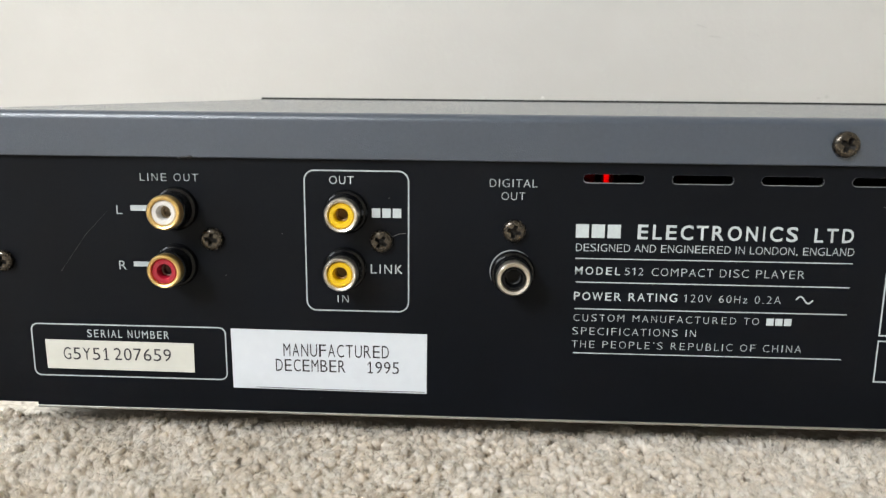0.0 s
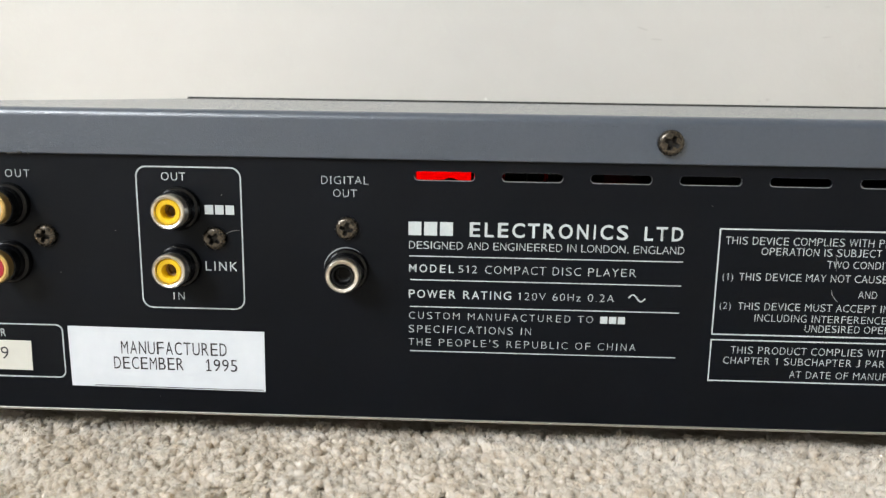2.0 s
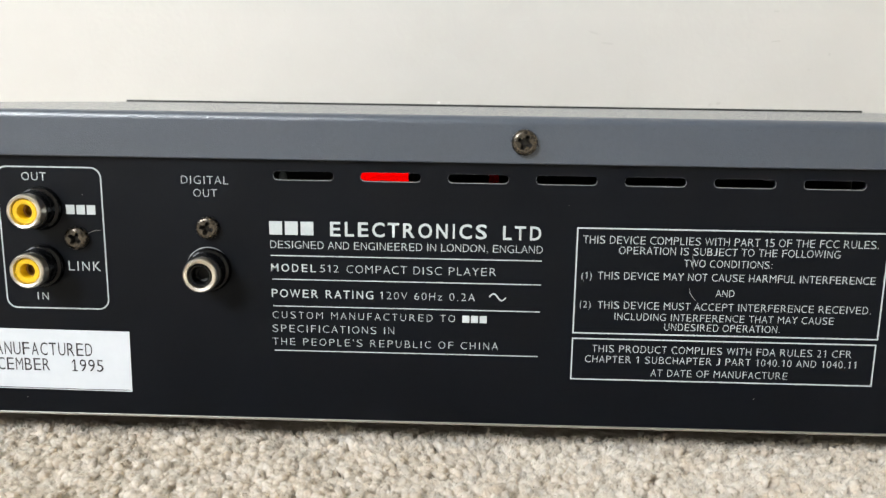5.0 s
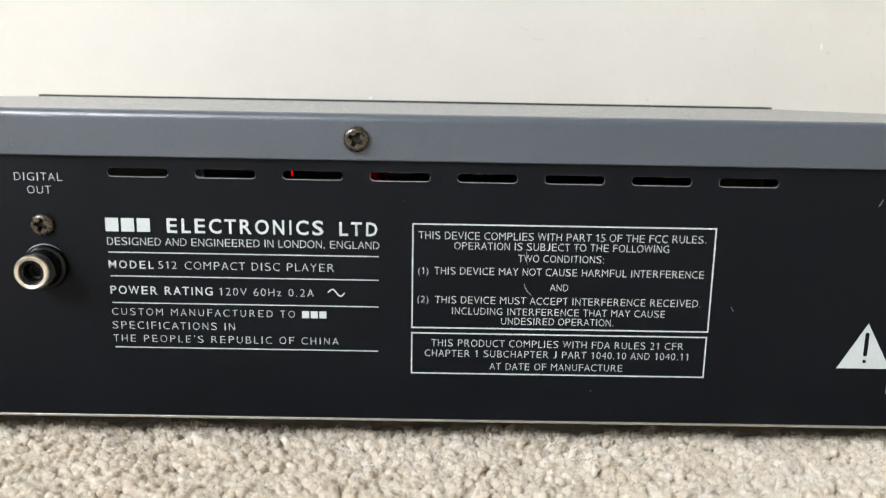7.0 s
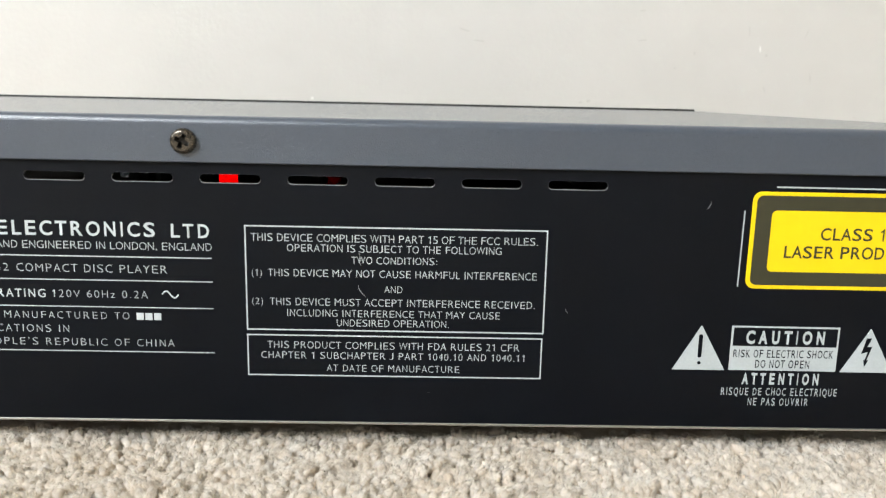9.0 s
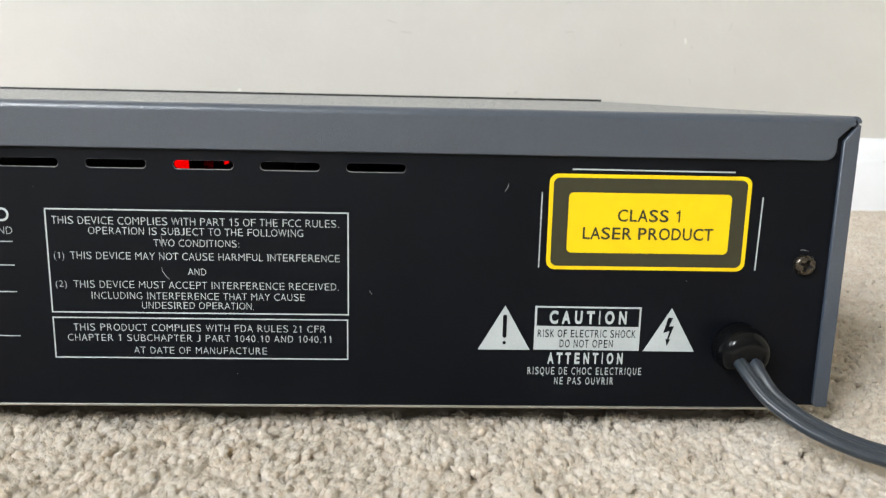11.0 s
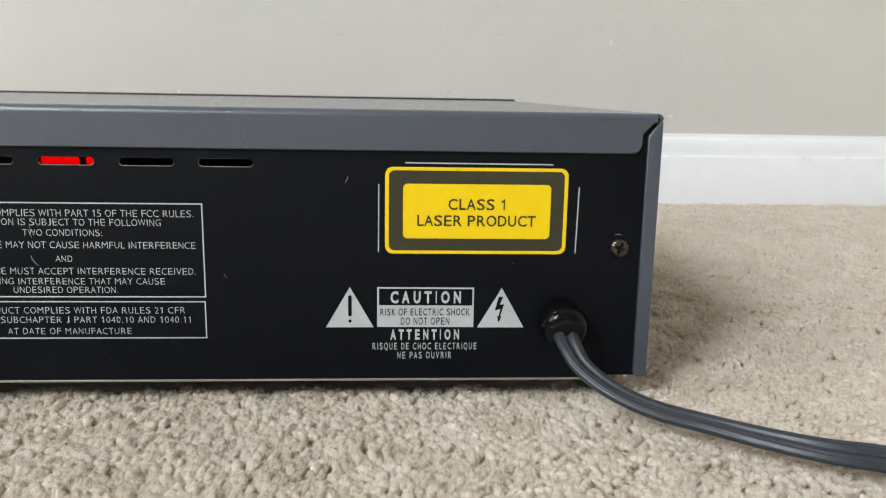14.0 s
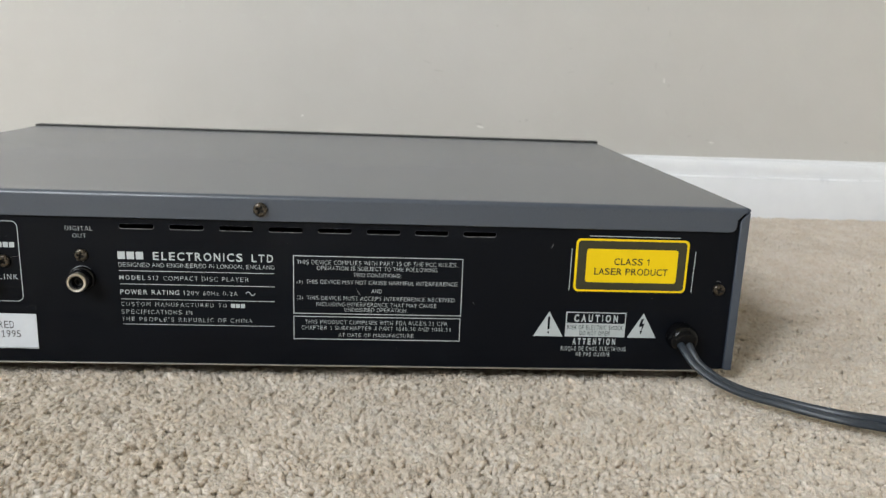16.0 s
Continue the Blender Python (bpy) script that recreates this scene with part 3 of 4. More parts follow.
bmesh.ops.create_uvsphere(b, u_segments=20, v_segments=12, radius=1.0, matrix=Matrix.Translation((-0.1240, 0.2805, 0.0422)) @ Matrix.Diagonal((0.0027, 0.0020, 0.0032, 1)))
part("frosted_plug", b, FROSTED, player, "small frosted plug added to make a pale spot", smooth=True)
# clearer strip added so a sliver of brighter red shows through the slots
b = bmesh.new()
box(b, -0.0105, -0.0072, 0.2830, 0.2850, 0.0280, 0.0520)
part("red_strip", b, RED_ACRYLIC, player, "narrow red acrylic strip added for a red gleam")
b = bmesh.new()
box(b, -0.0282, -0.0105, 0.2830, 0.2850, 0.0280, 0.0520)
box(b, -0.0072, 0.0070, 0.2830, 0.2850, 0.0280, 0.0520)
part("display_filter", b, DEEP_RED_ACRYLIC, player, "deep red tinted acrylic over the display")

# dark blocks for the works, added to hide parts of the red window
b = bmesh.new()
box(b, -0.105, 0.060, 0.120, 0.250, 0.0075, 0.0390, 0.002)
lathe(b, [(0.0, 0.0), (0.007, 0.0), (0.007, 0.004), (0.0, 0.004)], (-0.057, 0.215, 0.0400), 24)
box(b, -0.0335, -0.0265, 0.098, 0.104, 0.0390, 0.0700, 0.0005)
box(b, 0.0365, 0.0600, 0.098, 0.104, 0.0390, 0.0700, 0.0005)
box(b, -0.0465, -0.0445, 0.262, 0.268, 0.0250, 0.0560, 0.0005)
box(b, -0.0224, -0.0060, 0.048, 0.054, 0.0390, 0.0720, 0.0005)
box(b, -0.0290, -0.0255, 0.048, 0.054, 0.0390, 0.0720, 0.0005)
box(b, 0.0063, 0.0300, 0.027, 0.0298, 0.0390, 0.0720, 0.0005)
box(b, 0.022, 0.1200, 0.030, 0.240, 0.0075, 0.0560, 0.002)
part("red_masking_blocks", b, DARK_METAL, player, "dark blocks for the disc works, placed to mask the red window")

for x in (-0.17, 0.17):
    for y in (0.035, 0.245):
        b = bmesh.new()
        bmesh.ops.create_cone(b, cap_ends=True, segments=32, radius1=0.011, radius2=0.0125, depth=0.0110, matrix=Matrix.Translation((x, y, 0.0008)))
        part("foot", b, RUBBER, player, "round black rubber foot", smooth=True)


def screw(x, z, y, turn, parent, r=0.00285):
    """A pan-head cross-slot screw."""
    holder = bmesh.new()
    steps = 32
    top = r * 0.62
    prof = [(r, 0.0), (r, -0.0006)]
    for i in range(1, 7):
        a = radians(90 * i / 6)
        prof.append((top + (r - top) * math.cos(a), -0.0006 - 0.0011 * math.sin(a)))
    lathe(holder, prof, (0, 0, 0), steps)
    holder.verts.ensure_lookup_table()
    lip = [v for v in holder.verts if abs(v.co.y + 0.0017) < 1e-7]
    lip.sort(key=lambda v: math.atan2(v.co.z, v.co.x))
    edges = [e for e in holder.edges if e.verts[0] in lip and e.verts[1] in lip]
    w, l = r * 0.20, r * 0.57
    cross = []
    for q in range(4):
        c, s = round(math.cos(radians(90 * q))), round(math.sin(radians(90 * q)))
        for u, v in ((l, -w * 0.8), (l * 1.04, 0), (l, w * 0.8), (w * 1.0, w * 1.0)):
            cross.append((u * c - v * s, u * s + v * c))
    cv = [holder.verts.new((u, -0.0017, v)) for u, v in cross]
    edges += [holder.edges.new((cv[i], cv[(i + 1) % len(cv)])) for i in range(len(cv))]
    bmesh.ops.triangle_fill(holder, edges=edges, use_beauty=True, normal=(0, -1, 0))
    low = [holder.verts.new((u * 0.6, -0.0004, v * 0.6)) for u, v in cross]
    for i in range(len(cv)):
        j = (i + 1) % len(cv)
        holder.faces.new((cv[i], cv[j], low[j], low[i])).material_index = 1
    holder.faces.new(low).material_index = 1
    ob = part("screw", holder, [SCREW, SOCKET], parent, "dark bronze cross-slot screw", smooth=True, sharp=40)
    ob.matrix_basis = Matrix.Translation((x * MM, y, pz(z))) @ Euler((0, radians(turn), 0)).to_matrix().to_4x4()
    return ob


screw(-151.6, 55.6, 0.0, 8, player)
screw(-108.9, 55.8, 0.0, 32, player)
screw(-76.1, 59.0, 0.0, 15, player)
screw(0.7, 81.1, -0.0012, 25, player, 0.0031)
screw(206.4, 49.1, 0.0, 20, player, 0.0028)
screw(-206.4, 49.0, 0.0, 5, player, 0.0028)


def rca_jack(x, z, metal, insert, hole, label, y_front=-0.0078, bore=0.0016, rim=0.0031, edge=0.0050):
    jack = tagged(new("rca_jack"), label=label)
    jack.parent = player
    jack.location = (x * MM, 0, pz(z))
    c = (0, 0, 0)
    b = bmesh.new()
    lathe(b, [(edge, 0.0), (edge, -0.00012), (edge - 0.00008, -0.00014), (edge - 0.0005, -0.00010)], (-0.00022, 0, 0.00020), 48)
    part("cut_edge", b, SCRATCH, jack, "bare metal edge of the panel hole", smooth=True)
    b = bmesh.new()
    lathe(b, [(0.0055, 0.0), (0.0055, -0.0010), (0.0053, -0.0015), (0.0050, -0.0018), (0.0047, -0.0020), (0.0045, -0.0030), (0.0043, -0.0033), (0.0038, -0.0034)], c, 48)
    part("collar", b, BLACK_PLASTIC, jack, "black plastic collar", smooth=True)
    b = bmesh.new()
    lathe(b, [(0.0044, -0.0030), (0.0044, y_front + 0.0030), (0.0040, y_front + 0.0029)], c, 48)
    part("barrel", b, BLACK_PLASTIC, jack, smooth=True)
    b = bmesh.new()
    f = y_front
    lathe(b, [(0.0040, f + 0.0030), (0.00418, f + 0.0028), (0.00425, f + 0.0009), (0.0041, f + 0.0003), (0.0038, f), (rim + 0.0002, f + 0.0002), (rim, f + 0.0007), (rim, f + 0.0030)], c, 48)
    part("shell", b, metal, jack, smooth=True)
    b = bmesh.new()
    lathe(b, [(rim, f + 0.0009), (rim - 0.0003, f + 0.0006), (bore + 0.0003, f + 0.0007), (bore + 0.0001, f + 0.0010), (bore, f + 0.0050)], c, 40)
    part("insert", b, insert, jack, smooth=True)
    b = bmesh.new()
    lathe(b, [(bore, f + 0.0045), (0.0, f + 0.0050)], c, 24)
    lathe(b, [(bore, f + 0.0030), (bore - 0.00035, f + 0.0032), (bore - 0.00035, f + 0.0048)], c, 24)
    part("contact", b, hole, jack, smooth=True)
    return jack


rca_jack(-160.5, 63.2, GOLD, WHITE_PLASTIC, HOLE, "gold-rimmed phono socket with a white insert", -0.0088)
rca_jack(-161.2, 48.8, GOLD, RED_PLASTIC, HOLE_RED, "gold-rimmed phono socket with a red insert", -0.0088)
rca_jack(-117.7, 63.1, NICKEL, YELLOW_PLASTIC, HOLE_YELLOW, "nickel-rimmed phono socket with a yellow insert")
rca_jack(-118.2, 48.7, NICKEL, YELLOW_PLASTIC, HOLE_YELLOW, "nickel-rimmed phono socket with a yellow insert")
rca_jack(-76.2, 48.5, NICKEL, BLACK_PLASTIC, DARK_METAL, "nickel-rimmed phono socket with a black insert", bore=0.0019, rim=0.0029, edge=0.0055)


def strain_relief():
    """A moulded plug with a domed face and a flat foot, through which the cord comes out."""
    b = bmesh.new()
    r, cx, cz = 0.0067, 0.1905, 0.0240
    out = [(r * math.cos(radians(a)), r * math.sin(radians(a))) for a in range(-38, 219, 8)]
    rings = [(0.92, 0.0), (1.0, -0.0009), (1.01, -0.0040)]
    rings += [(0.42 + 0.59 * math.cos(radians(a)) ** 0.8, -0.0052 - 0.0042 * math.sin(radians(a))) for a in (0, 15, 30, 45, 60, 75, 90)]
    loops = [[b.verts.new((cx + x * k, y, cz + z * k)) for x, z in out] for k, y in rings]
    n = len(out)
    for lo, hi in zip(loops, loops[1:]):
        for i in range(n):
            b.faces.new((lo[i], lo[(i + 1) % n], hi[(i + 1) % n], hi[i]))
    b.faces.new(loops[-1])
    bmesh.ops.recalc_face_normals(b, faces=b.faces)
    return part("strain_relief", b, GLOSS_BLACK, player, "glossy black plastic strain relief", smooth=True, sharp=55)


strain_relief()


def catmull(points, steps):
    pts = [Vector(p) for p in points]
    pts = [2 * pts[0] - pts[1]] + pts + [2 * pts[-1] - pts[-2]]
    out = []
    for i in range(1, len(pts) - 2):
        p0, p1, p2, p3 = pts[i - 1:i + 3]
        for s in range(steps):
            t = s / steps
            out.append(0.5 * ((2 * p1) + (p2 - p0) * t + (2 * p0 - 5 * p1 + 4 * p2 - p3) * t * t + (3 * p1 - p0 - 3 * p2 + p3) * t ** 3))
    out.append(pts[-2])
    return out


def power_cord():
    """A flat two-core flex with a ribbed skin, that leaves the strain relief and bends down to lie on the pile."""
    line = catmull([(0.1901, -0.0010, 0.0221), (0.1902, -0.0084, 0.0224), (0.1908, -0.0126, 0.0204), (0.1934, -0.0178, 0.0163), (0.2000, -0.0243, 0.0122), (0.2095, -0.0303, 0.0093), (0.2215, -0.0362, 0.0078),
                    (0.2338, -0.0438, 0.0071), (0.2455, -0.0505, 0.0070), (0.2580, -0.0552, 0.0069), (0.292, -0.068, 0.0058), (0.36, -0.092, 0.0052), (0.52, -0.140, 0.0050), (0.80, -0.20, 0.0050)], 10)
    # cross-section: two round cores joined by a web, with fine ribs on them
    count = 112

    def section(web):
        sec = []
        for i in range(count):
            a = 2 * math.pi * i / count
            u, v = math.cos(a), math.sin(a)
            half_w, half_t = 0.0037, 0.00172
            x = half_w * math.copysign(abs(u) ** 0.75, u)
            y = half_t * v * (web + (1 - web) * min(1.0, (abs(x) / 0.0013) ** 1.3))
            y *= 1.0 + 0.055 * math.cos(x / half_w * 25.0)
            sec.append((x, y))
        return sec
    b = bmesh.new()
    rows = []
    total = len(line)
    for i, p in enumerate(line):
        d = (line[min(i + 1, total - 1)] - line[max(i - 1, 0)]).normalized()
        flatways = Vector((1, 0, 0)).lerp(Vector((0.34, 0.93, 0.14)), min(1.0, i / 48))
        if i > 62:
            flatways = Vector((0.34, 0.93, 0.14)).lerp(Vector((0.40, 0.70, 0.60)), min(1.0, (i - 62) / 34))
        side = (flatways - d * flatways.dot(d)).normalized()
        up = side.cross(d)
        rows.append([b.verts.new(p + side * x + up * y) for x, y in section(0.10 + 0.25 * min(1.0, i / 40))])
    for p, q in zip(rows, rows[1:]):
        for i in range(count):
            j = (i + 1) % count
            b.faces.new((p[i], p[j], q[j], q[i]))
    b.faces.new(rows[0])
    b.faces.new(rows[-1])
    return part("power_cord", b, CABLE, player, "slate grey ribbed flat power cord resting on the carpet", smooth=True, sharp=60)


power_cord()

# ---- labels ----
LABEL_Y = -0.00015


def sticker(name, outline, mat, label):
    b = bmesh.new()
    plate(b, [(x * MM, pz(z)) for x, z in outline], LABEL_Y, 0.0)
    return part(name, b, mat, player, label)


made = sticker("date_label", [(-148.0, 16.2), (-97.5, 15.9), (-97.4, 31.9), (-148.1, 32.2)], PAPER_WHITE, "white paper date label with typed letters")
ON = LABEL_Y - 0.00006
typed("MANUFACTURED", -134.5, -107.2, 25.2, 28.6, TYPE_INK, made, ON)
typed("DECEMBER", -136.6, -118.5, 21.1, 24.4, TYPE_INK, made, ON)
typed("1995", -112.9, -104.6, 21.1, 24.3, TYPE_INK, made, ON)
stroke([(-142.0, 16.55), (-125, 16.4), (-110, 16.3), (-97.9, 16.35)], 0.18, TYPE_INK, made, "ink_line", y=ON)

serial = sticker("serial_label", [(-197.4, 20.2), (-158.1, 20.0), (-158.0, 27.9), (-197.5, 28.1)], PAPER_CREAM, "cream paper label with a typed number")
typed("G5Y51", -192.8, -180.4, 22.8, 26.1, TYPE_INK, serial, ON)
typed("207659", -179.3, -164.1, 22.9, 26.2, TYPE_INK, serial, ON)

laser = sticker("laser_label", rounded(139.3, 190.8, 47.1, 71.6, 2.2), YELLOW, "yellow and dark olive laser class sticker")


def laser_print():
    b = bmesh.new()
    o = [(x * MM, pz(z)) for x, z in rounded(140.35, 189.75, 48.05, 70.65, 1.6)]
    i = [(x * MM, pz(z)) for x, z in rounded(144.3, 186.0, 51.5, 67.0, 1.3)]
    ring(b, o, i, ON, ON + 0.00005)
    part("dark_band", b, OLIVE, laser, "dark olive printed band")


laser_print()
lettering("CLASS 1", 157.0, 173.0, 59.75, 62.75, OLIVE, laser, weight=0.012, narrow=0.98, y=ON)
lettering("LASER PRODUCT", 148.3, 181.9, 55.1, 58.1, OLIVE, laser, weight=0.012, narrow=0.98, y=ON)

# ---- screen printing on the panel ----
for text, x0, x1, z0, z1, weight, narrow in (
        ("ELECTRONICS", -46.0, -7.6, 57.55, 61.0, 0.016, 1.0), ("LTD", -3.7, 5.6, 57.5, 60.8, 0.016, 1.0),
        ("DESIGNED AND ENGINEERED IN LONDON, ENGLAND", -60.8, 6.1, 54.2, 56.15, -0.016, 0.92),
        ("MODEL", -60.8, -49.7, 48.35, 50.3, 0.004, 1.0), ("512", -48.6, -44.0, 48.4, 50.3, -0.018, 0.98), ("COMPACT DISC PLAYER", -42.0, -5.1, 48.3, 50.35, -0.018, 0.92),
        ("POWER RATING", -60.8, -35.4, 41.8, 43.85, 0.004, 1.0), ("120V 60Hz 0.2A", -33.7, -10.2, 41.85, 43.8, -0.018, 0.92),
        ("CUSTOM MANUFACTURED TO", -60.7, -15.0, 36.35, 38.2, -0.018, 0.92), ("SPECIFICATIONS IN", -60.8, -30.2, 32.8, 34.75, -0.018, 0.92),
        ("THE PEOPLE'S REPUBLIC OF CHINA", -60.8, -4.1, 29.4, 31.3, -0.018, 0.92),
        ("THIS DEVICE COMPLIES WITH PART 15 OF THE FCC RULES.", 15.8, 86.6, 57.0, 58.95, -0.015, 0.84),
        ("OPERATION IS SUBJECT TO THE FOLLOWING", 24.6, 77.7, 54.5, 56.4, -0.015, 0.84), ("TWO CONDITIONS:", 40.5, 61.7, 51.6, 53.45, -0.015, 0.84),
        ("(1)", 15.8, 18.3, 48.2, 49.9, -0.016, 0.9), ("THIS DEVICE MAY NOT CAUSE HARMFUL INTERFERENCE", 19.8, 86.8, 48.15, 50.05, -0.015, 0.84),
        ("AND", 48.7, 53.2, 44.3, 46.1, -0.015, 0.84), ("(2)", 15.7, 18.4, 40.9, 42.6, -0.016, 0.9),
        ("THIS DEVICE MUST ACCEPT INTERFERENCE RECEIVED.", 20.1, 86.5, 40.75, 42.65, -0.015, 0.84), ("INCLUDING INTERFERENCE THAT MAY CAUSE", 24.4, 77.9, 37.9, 39.75, -0.015, 0.84),
        ("UNDESIRED OPERATION.", 36.8, 65.0, 35.45, 37.3, -0.015, 0.84), ("THIS PRODUCT COMPLIES WITH FDA RULES 21 CFR", 19.3, 83.1, 29.5, 31.4, -0.015, 0.84),
        ("CHAPTER 1 SUBCHAPTER J PART 1040.10 AND 1040.11", 17.7, 84.5, 26.8, 28.65, -0.015, 0.84), ("AT DATE OF MANUFACTURE", 34.2, 68.0, 23.5, 25.35, -0.015, 0.84),
        ("LINE OUT", -169.3, -154.6, 70.0, 71.95, -0.018, 0.95), ("L", -175.9, -174.2, 61.5, 63.8, -0.006, 1.0), ("R", -176.2, -174.2, 47.2, 49.5, -0.006, 1.0),
        ("OUT", -121.8, -115.7, 69.9, 71.9, -0.010, 1.0), ("LINK", -111.7, -103.6, 47.5, 49.85, -0.004, 1.0), ("IN", -120.2, -117.4, 39.8, 41.75, -0.012, 1.0),
        ("DIGITAL", -82.3, -70.7, 69.75, 71.75, -0.018, 0.95), ("OUT", -79.4, -73.6, 66.6, 68.55, -0.018, 0.95),
        ("ATTENTION", 140.9, 160.8, 21.8, 24.6, 0.04, 0.66),
        ("RISQUE DE CHOC ELECTRIQUE", 135.8, 166.0, 18.7, 20.7, 0.0, 0.56), ("NE PAS OUVRIR", 143.0, 158.7, 15.95, 17.95, 0.0, 0.56)):
    lettering(text, x0, x1, z0, z1, INK_GREY if x0 > 130 or x0 < -150 else INK, panel, weight=weight, narrow=narrow)
lettering("SERIAL NUMBER", -186.1, -164.4, 28.95, 31.0, INK_GREY, panel, weight=0.0, narrow=0.78)

bars(-61.0, -50.1, 57.6, 60.95, 3, INK, panel)
bars(-13.2, -7.1, 36.3, 38.1, 3, INK, panel)
bars(-111.3, -104.0, 61.7, 64.0, 3, INK, panel)

for z, a, b_ in ((52.4, -60.8, 6.0), (46.4, -60.5, 6.0), (39.55, -60.5, 6.0), (28.0, -60.4, 5.9)):
    rule(a, z, b_, z - 0.05, 0.25, INK, panel)
wave = [(-6.6 + 4.1 * i / 24, 43.0 + 0.85 * math.sin(2 * math.pi * i / 24)) for i in range(25)]
stroke(wave, 0.34, INK, panel, "printed_wave")
printed_box(14.2, 89.1, 34.2, 60.9, 0.34, 0.0, INK, panel)
printed_box(14.2, 88.9, 22.2, 33.1, 0.32, 0.0, INK, panel)
printed_box(-128.2, -102.0, 37.5, 73.4, 0.34, 2.7, INK_GREY, panel)
printed_box(-201.1, -149.4, 18.1, 32.5, 0.34, 1.9, INK_GREY, panel)
flat([(-172.3, 62.4), (-166.0, 62.4), (-166.0, 63.85), (-172.3, 63.85)], INK_GREY, panel, "printed_mark")
flat([(-172.4, 48.1), (-166.5, 48.1), (-166.5, 49.4), (-172.4, 49.4)], INK_GREY, panel, "printed_mark")
rule(144.9, 72.75, 186.3, 72.65, 0.36, INK_GREY, panel)
rule(137.45, 47.5, 137.55, 66.8, 0.30, INK_GREY, panel)
rule(193.7, 47.4, 194.0, 66.5, 0.34, INK_GREY, panel)

# warning triangles and the caution block, with dark signs laid over them
flat([(122.5, 25.4), (136.1, 25.4), (129.35, 37.3)], INK_GREY, panel, "warning_triangle")
flat([(166.0, 25.3), (179.6, 25.3), (172.9, 37.1)], INK_GREY, panel, "warning_triangle")
OVER = INK_Y - 0.00007
flat(rounded(128.85, 129.85, 28.7, 34.9, 0.45, 4), BLACK, panel, "printed_sign", OVER)
flat(rounded(128.9, 129.8, 26.85, 27.75, 0.44, 6), BLACK, panel, "printed_sign", OVER)
flat([(172.1, 34.5), (173.4, 34.5), (172.4, 32.15), (173.7, 32.25), (172.55, 28.6), (173.05, 28.7), (172.2, 26.8), (171.75, 28.75), (172.15, 28.6), (172.7, 30.9), (171.05, 30.4)], BLACK, panel, "printed_sign", OVER)
flat([(137.1, 25.5), (164.9, 25.4), (164.9, 37.2), (137.1, 37.3)], INK_GREY, panel, "caution_block")
flat([(137.65, 32.0), (164.4, 31.9), (164.4, 36.75), (137.65, 36.85)], BLACK, panel, "printed_field", OVER)
lettering("CAUTION", 140.9, 161.1, 32.75, 35.95, INK_GREY, panel, weight=0.04, narrow=0.8, y=OVER - 0.00007)
lettering("RISK OF ELECTRIC SHOCK", 138.0, 163.8, 28.95, 31.0, BLACK, panel, weight=0.006, narrow=0.62, y=OVER)
lettering("DO NOT OPEN", 143.9, 157.9, 26.2, 28.3, BLACK, panel, weight=0.006, narrow=0.62, y=OVER)

# nicks, scratches and lint on the enamel
bm = bmesh.new()
for x, z, w, h in ((-157.6, 76.05, 1.3, 0.32), (-156.0, 76.2, 0.9, 0.4), (-158.8, 75.9, 0.5, 0.25), (-153.6, 76.0, 0.7, 0.2)):
    bmesh.ops.create_icosphere(bm, subdivisions=2, radius=1.0, matrix=Matrix.Translation((x * MM, -0.0010, pz(z))) @ Matrix.Diagonal((w * MM, 0.0004, h * MM, 1)))
part("grime", bm, RUBBER, player, "dark grime caught under the cover's lip", smooth=True)
stroke([(129.0, 68.9), (128.9, 68.2), (128.5, 67.4), (128.1, 66.9)], 0.22, SCRATCH, panel, "scratch", taper=True)
stroke([(42.3, 55.0), (42.6, 53.5), (42.4, 52.4), (42.9, 51.0)], 0.14, SCRATCH, panel, "scratch", taper=True)
stroke([(42.2, 46.2), (42.4, 45.2), (43.2, 44.0), (44.0, 43.2)], 0.18, SCRATCH, panel, "scratch", taper=True)
stroke([(94.3, 41.0), (94.6, 40.3), (95.0, 39.9)], 0.16, SCRATCH, panel, "scratch", taper=True)
stroke([(204.9, 52.9), (205.8, 53.05), (207.3, 52.75)], 0.2, SCRATCH, panel, "scratch", taper=True)
stroke([(-191.5, 46.5), (-184, 56.5), (-178.5, 62.0)], 0.035, DUST, panel, "scratch", taper=True)
stroke([(-106.2, 57.0), (-104.5, 57.7), (-102.8, 57.9)], 0.12, DUST, panel, "lint", taper=True)
for x, z in ((-107.0, 66.6), (-133.9, 57.2), (-125.0, 13.9), (-164.2, 66.7), (150.0, 68.6), (176.0, 44.4), (-148.6, 46.2), (12.0, 66.2), (60.3, 18.2)):
    flat([(x + 0.16 * math.cos(a) * rng.uniform(0.5, 1.3), z + 0.11 * math.sin(a) * rng.uniform(0.5, 1.3)) for a in (0, 1.2, 2.4, 3.6, 4.9)], DUST, panel, "dust_speck")

# ================= carpet pile =================
gen = np.random.default_rng(11)


def icosahedron():
    b = bmesh.new()
    bmesh.ops.create_icosphere(b, subdivisions=1, radius=1.0)
    v = np.array([p.co[:] for p in b.verts])
    f = np.array([[q.index for q in fc.verts] for fc in b.faces])
    b.free()
    return v, f


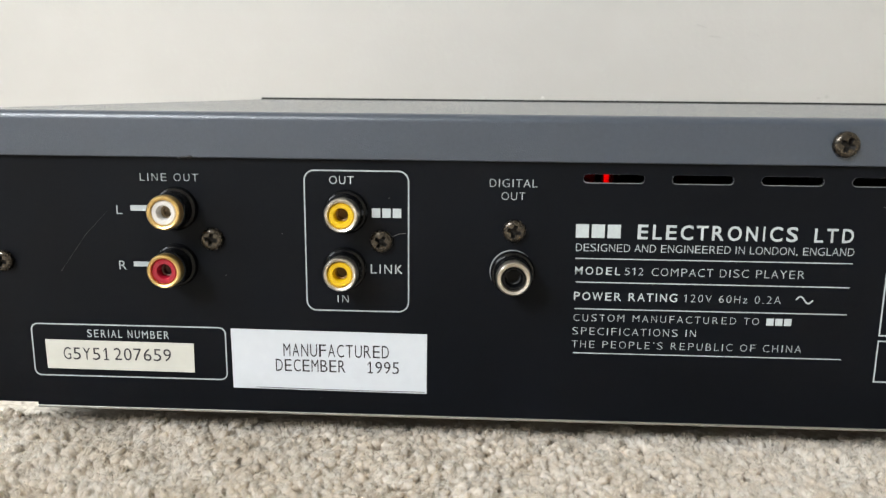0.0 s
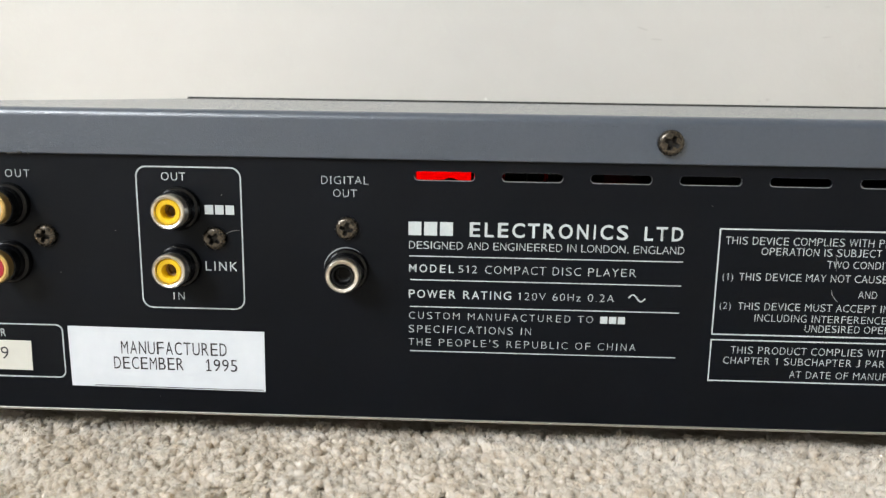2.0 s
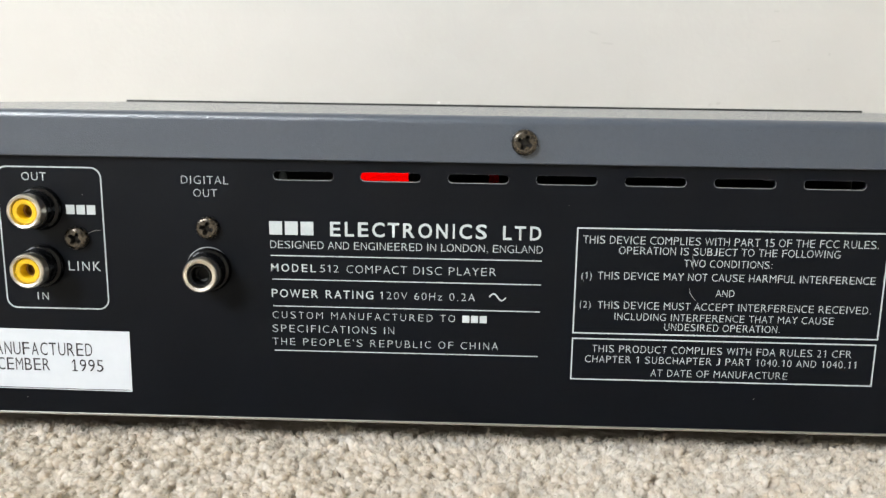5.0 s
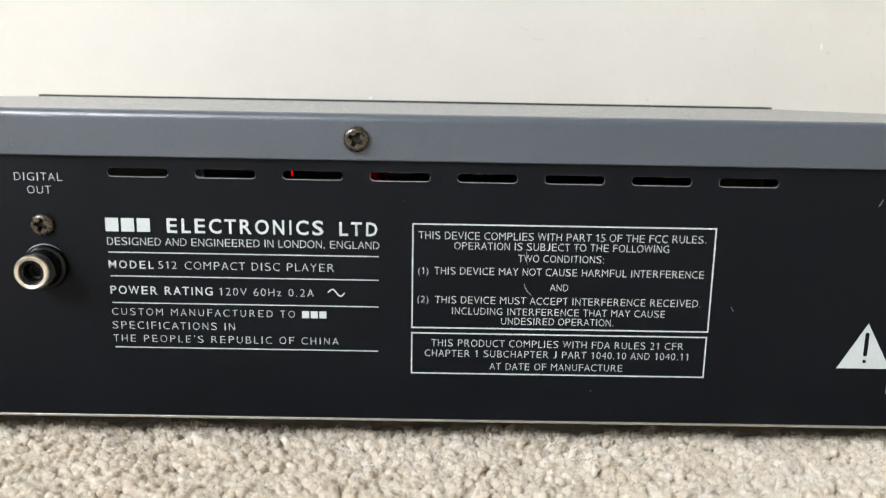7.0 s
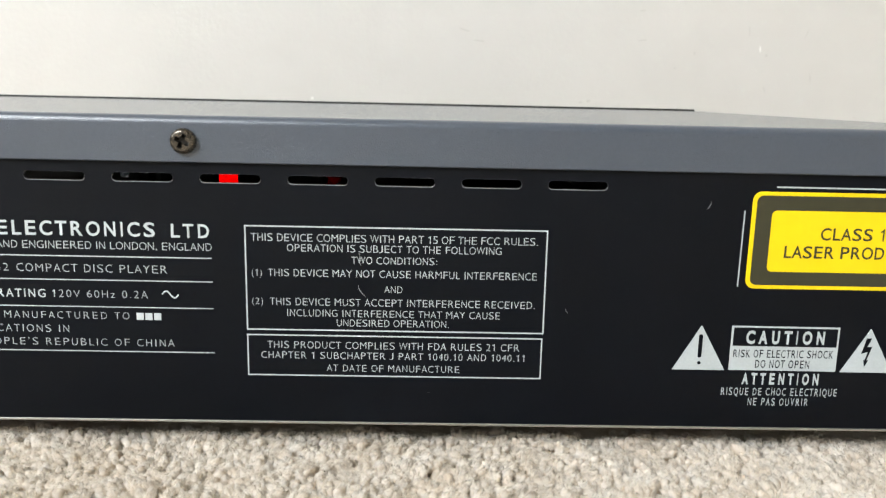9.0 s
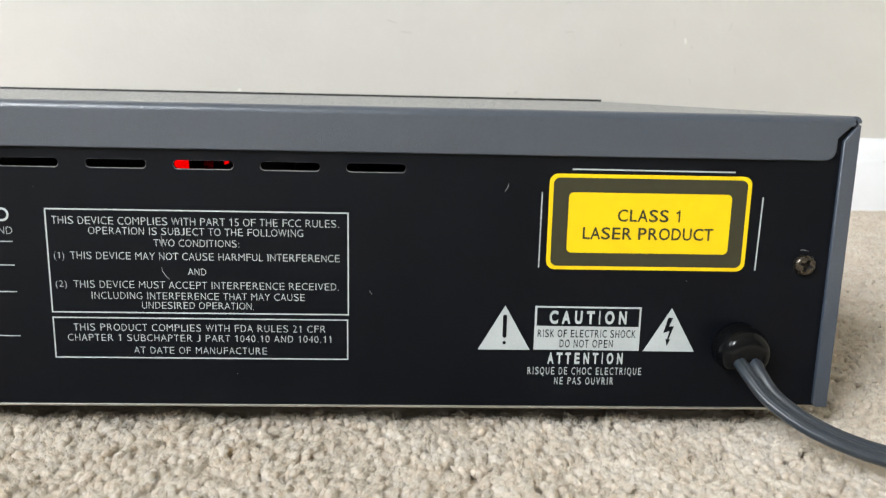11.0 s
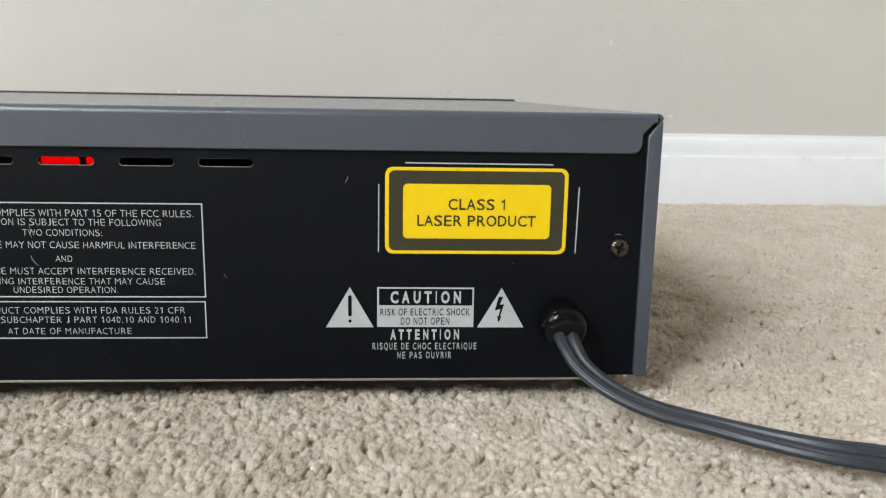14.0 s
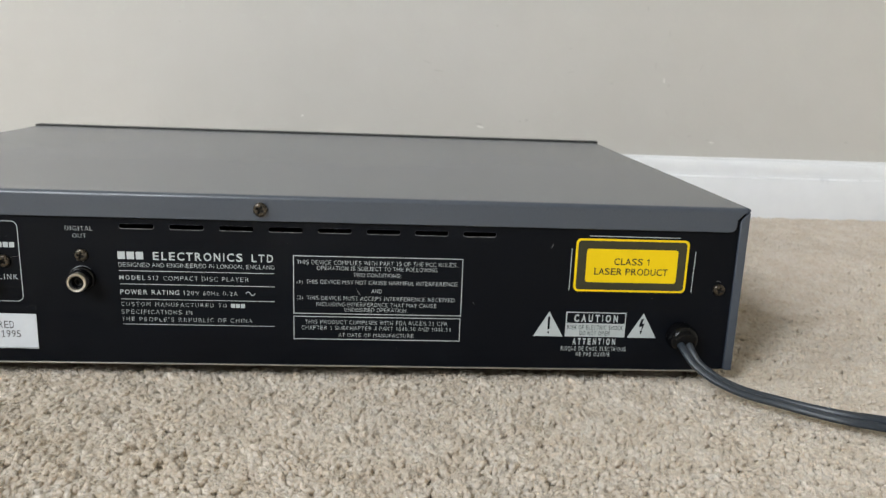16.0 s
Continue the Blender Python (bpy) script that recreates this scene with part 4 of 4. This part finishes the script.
def tufts(x0, x1, y0, y1, pitch, keep, plies, fibres, wide):
    """Cut yarn tufts standing close together: each a head of a few soft plies that have burst open, with fine loose fibres."""
    nx, ny = int((x1 - x0) / pitch), int((y1 - y0) / (pitch * 0.87))
    gx, gy = np.meshgrid(np.arange(nx), np.arange(ny))
    px = x0 + (gx + 0.5 * (gy % 2)) * pitch
    py = y0 + gy * pitch * 0.87
    px = (px + gen.normal(0, 0.25 * pitch, px.shape)).ravel()
    py = (py + gen.normal(0, 0.25 * pitch, py.shape)).ravel()
    ok = keep(px, py)
    px, py = px[ok], py[ok]
    n = len(px)
    # the heads lean this way and that in patches, and rise and sink a little
    lean = gen.normal(0, 0.22, (n, 2))
    lean[:, 0] += 0.30 * np.sin(px * 247 + 2.0 * np.sin(py * 181 + 1.0)) * np.cos(py * 219 + 1.3 * np.sin(px * 143))
    lean[:, 1] += 0.30 * np.sin(py * 233 + 1.7 * np.sin(px * 197 + 2.0)) * np.cos(px * 171 + 0.6)
    lean += 0.25 * np.stack([np.sin(px * 31 + 2 * np.sin(py * 23)), np.cos(py * 37 + 2 * np.sin(px * 19))], 1)
    top = gen.normal(0, 0.00042, n) + 0.0004 * np.sin(px * 261 + 3 * np.sin(py * 237)) + 0.0004 * np.sin(py * 183 + px * 149)
    k = np.repeat(np.arange(n), plies)
    m = len(k)
    which = np.tile(np.arange(plies), n)
    turn = which * 2 * np.pi / max(1, plies - 1) + gen.uniform(0, 2 * np.pi, n)[k] + gen.normal(0, 0.35, m)
    core = which == 0
    out = np.where(core, gen.uniform(0, 0.10, m), gen.uniform(0.30, 0.50, m)) * pitch
    down = np.where(core, 0.0005, gen.uniform(0.0003, 0.0008, m))
    size = pitch * np.where(core, gen.uniform(0.50, 0.62, m), gen.uniform(0.40, 0.52, m))
    centre = np.stack([px[k] + out * np.cos(turn) - lean[k, 0] * down, py[k] + out * np.sin(turn) - lean[k, 1] * down, top[k] - down - size * 0.9], 1)
    v, f = icosahedron()
    shapes = []
    for _ in range(24):
        w = v * gen.uniform(0.74, 1.26, (len(v), 1)) * np.array([1.0, 1.0, gen.uniform(1.0, 1.5)])
        a = gen.uniform(0, 2 * np.pi)
        turned = np.stack([w[:, 0] * math.cos(a) - w[:, 1] * math.sin(a), w[:, 0] * math.sin(a) + w[:, 1] * math.cos(a), w[:, 2]], 1)
        shapes.append(turned)
    q = np.array(shapes)[gen.integers(0, 24, m)] * size[:, None, None]
    q[..., 0] += lean[k, :1] * q[..., 2]
    q[..., 1] += lean[k, 1:] * q[..., 2]
    q += centre[:, None, :]
    verts = q.reshape(-1, 3)
    faces = (f[None] + (np.arange(m) * len(v))[:, None, None]).reshape(-1, 3)
    c = gen.integers(0, m, n * fibres)
    h = len(c)
    way = gen.normal(0, 1, (h, 3))
    way[:, 2] = np.abs(way[:, 2]) + 0.25
    way /= np.linalg.norm(way, axis=1)[:, None]
    root = centre[c] + way * size[c][:, None] * gen.uniform(0.75, 1.0, (h, 1))
    foot = np.stack([px[k[c]] - lean[k[c], 0] * 0.002, py[k[c]] - lean[k[c], 1] * 0.002, top[k[c]] - 0.0030], 1)
    go = root - foot
    go /= np.linalg.norm(go, axis=1)[:, None]
    go += gen.normal(0, 0.22, (m, 3))[c] + gen.normal(0, 0.20, (h, 3)) + np.stack([lean[k[c], 0], lean[k[c], 1], np.zeros(h)], 1) * 0.8
    go /= np.linalg.norm(go, axis=1)[:, None]
    across = np.cross(go, way + gen.normal(0, 0.35, (h, 3)))
    across /= np.linalg.norm(across, axis=1)[:, None] + 1e-9
    half = gen.uniform(0.6, 1.4, h)[:, None] * wide
    end = root + go * gen.uniform(0.0006, 0.0015, (h, 1))
    tri = np.stack([end + across * half * 0.3, root - across * half, root + across * half], 1).reshape(-1, 3)
    faces = np.concatenate([faces, np.arange(h * 3).reshape(-1, 3) + len(verts)])
    verts = np.concatenate([verts, tri])
    return verts, faces, m * len(f)


def pile(zones):
    verts = np.concatenate([z[0] for z in zones])
    starts = np.cumsum([0] + [len(z[0]) for z in zones[:-1]])
    faces = np.concatenate([z[1] + k for z, k in zip(zones, starts)])
    me = bpy.data.meshes.new("carpet_pile")
    me.vertices.add(len(verts))
    me.vertices.foreach_set("co", verts.ravel())
    me.loops.add(len(faces) * 3)
    me.loops.foreach_set("vertex_index", faces.ravel().astype(np.int32))
    me.polygons.add(len(faces))
    me.polygons.foreach_set("loop_start", np.arange(len(faces), dtype=np.int32) * 3)
    me.polygons.foreach_set("use_smooth", np.ones(len(faces), dtype=bool))
    me.update(calc_edges=True)
    kinds = np.concatenate([np.arange(len(z[1])) >= z[2] for z in zones]).astype(np.int32)
    me.polygons.foreach_set("material_index", kinds)
    me.materials.append(YARN)
    me.materials.append(FIBRE)
    return tagged(new("carpet_pile", me), label="beige twisted yarn tufts of a cut pile carpet", category="carpet pile", kind="stuff")


pile([tufts(-0.24, 0.38, -0.075, 0.030, 0.0026, lambda x, y: (y < 0.011) | (x > 0.205), 3, 90, 0.000082),
      tufts(-0.14, 0.36, -0.135, -0.075, 0.0026, lambda x, y: x < 9, 3, 45, 0.00011),
      tufts(0.205, 0.64, 0.030, 0.4375, 0.0027, lambda x, y: x < 0.345 + 0.655 * y, 3, 14, 0.00016)])
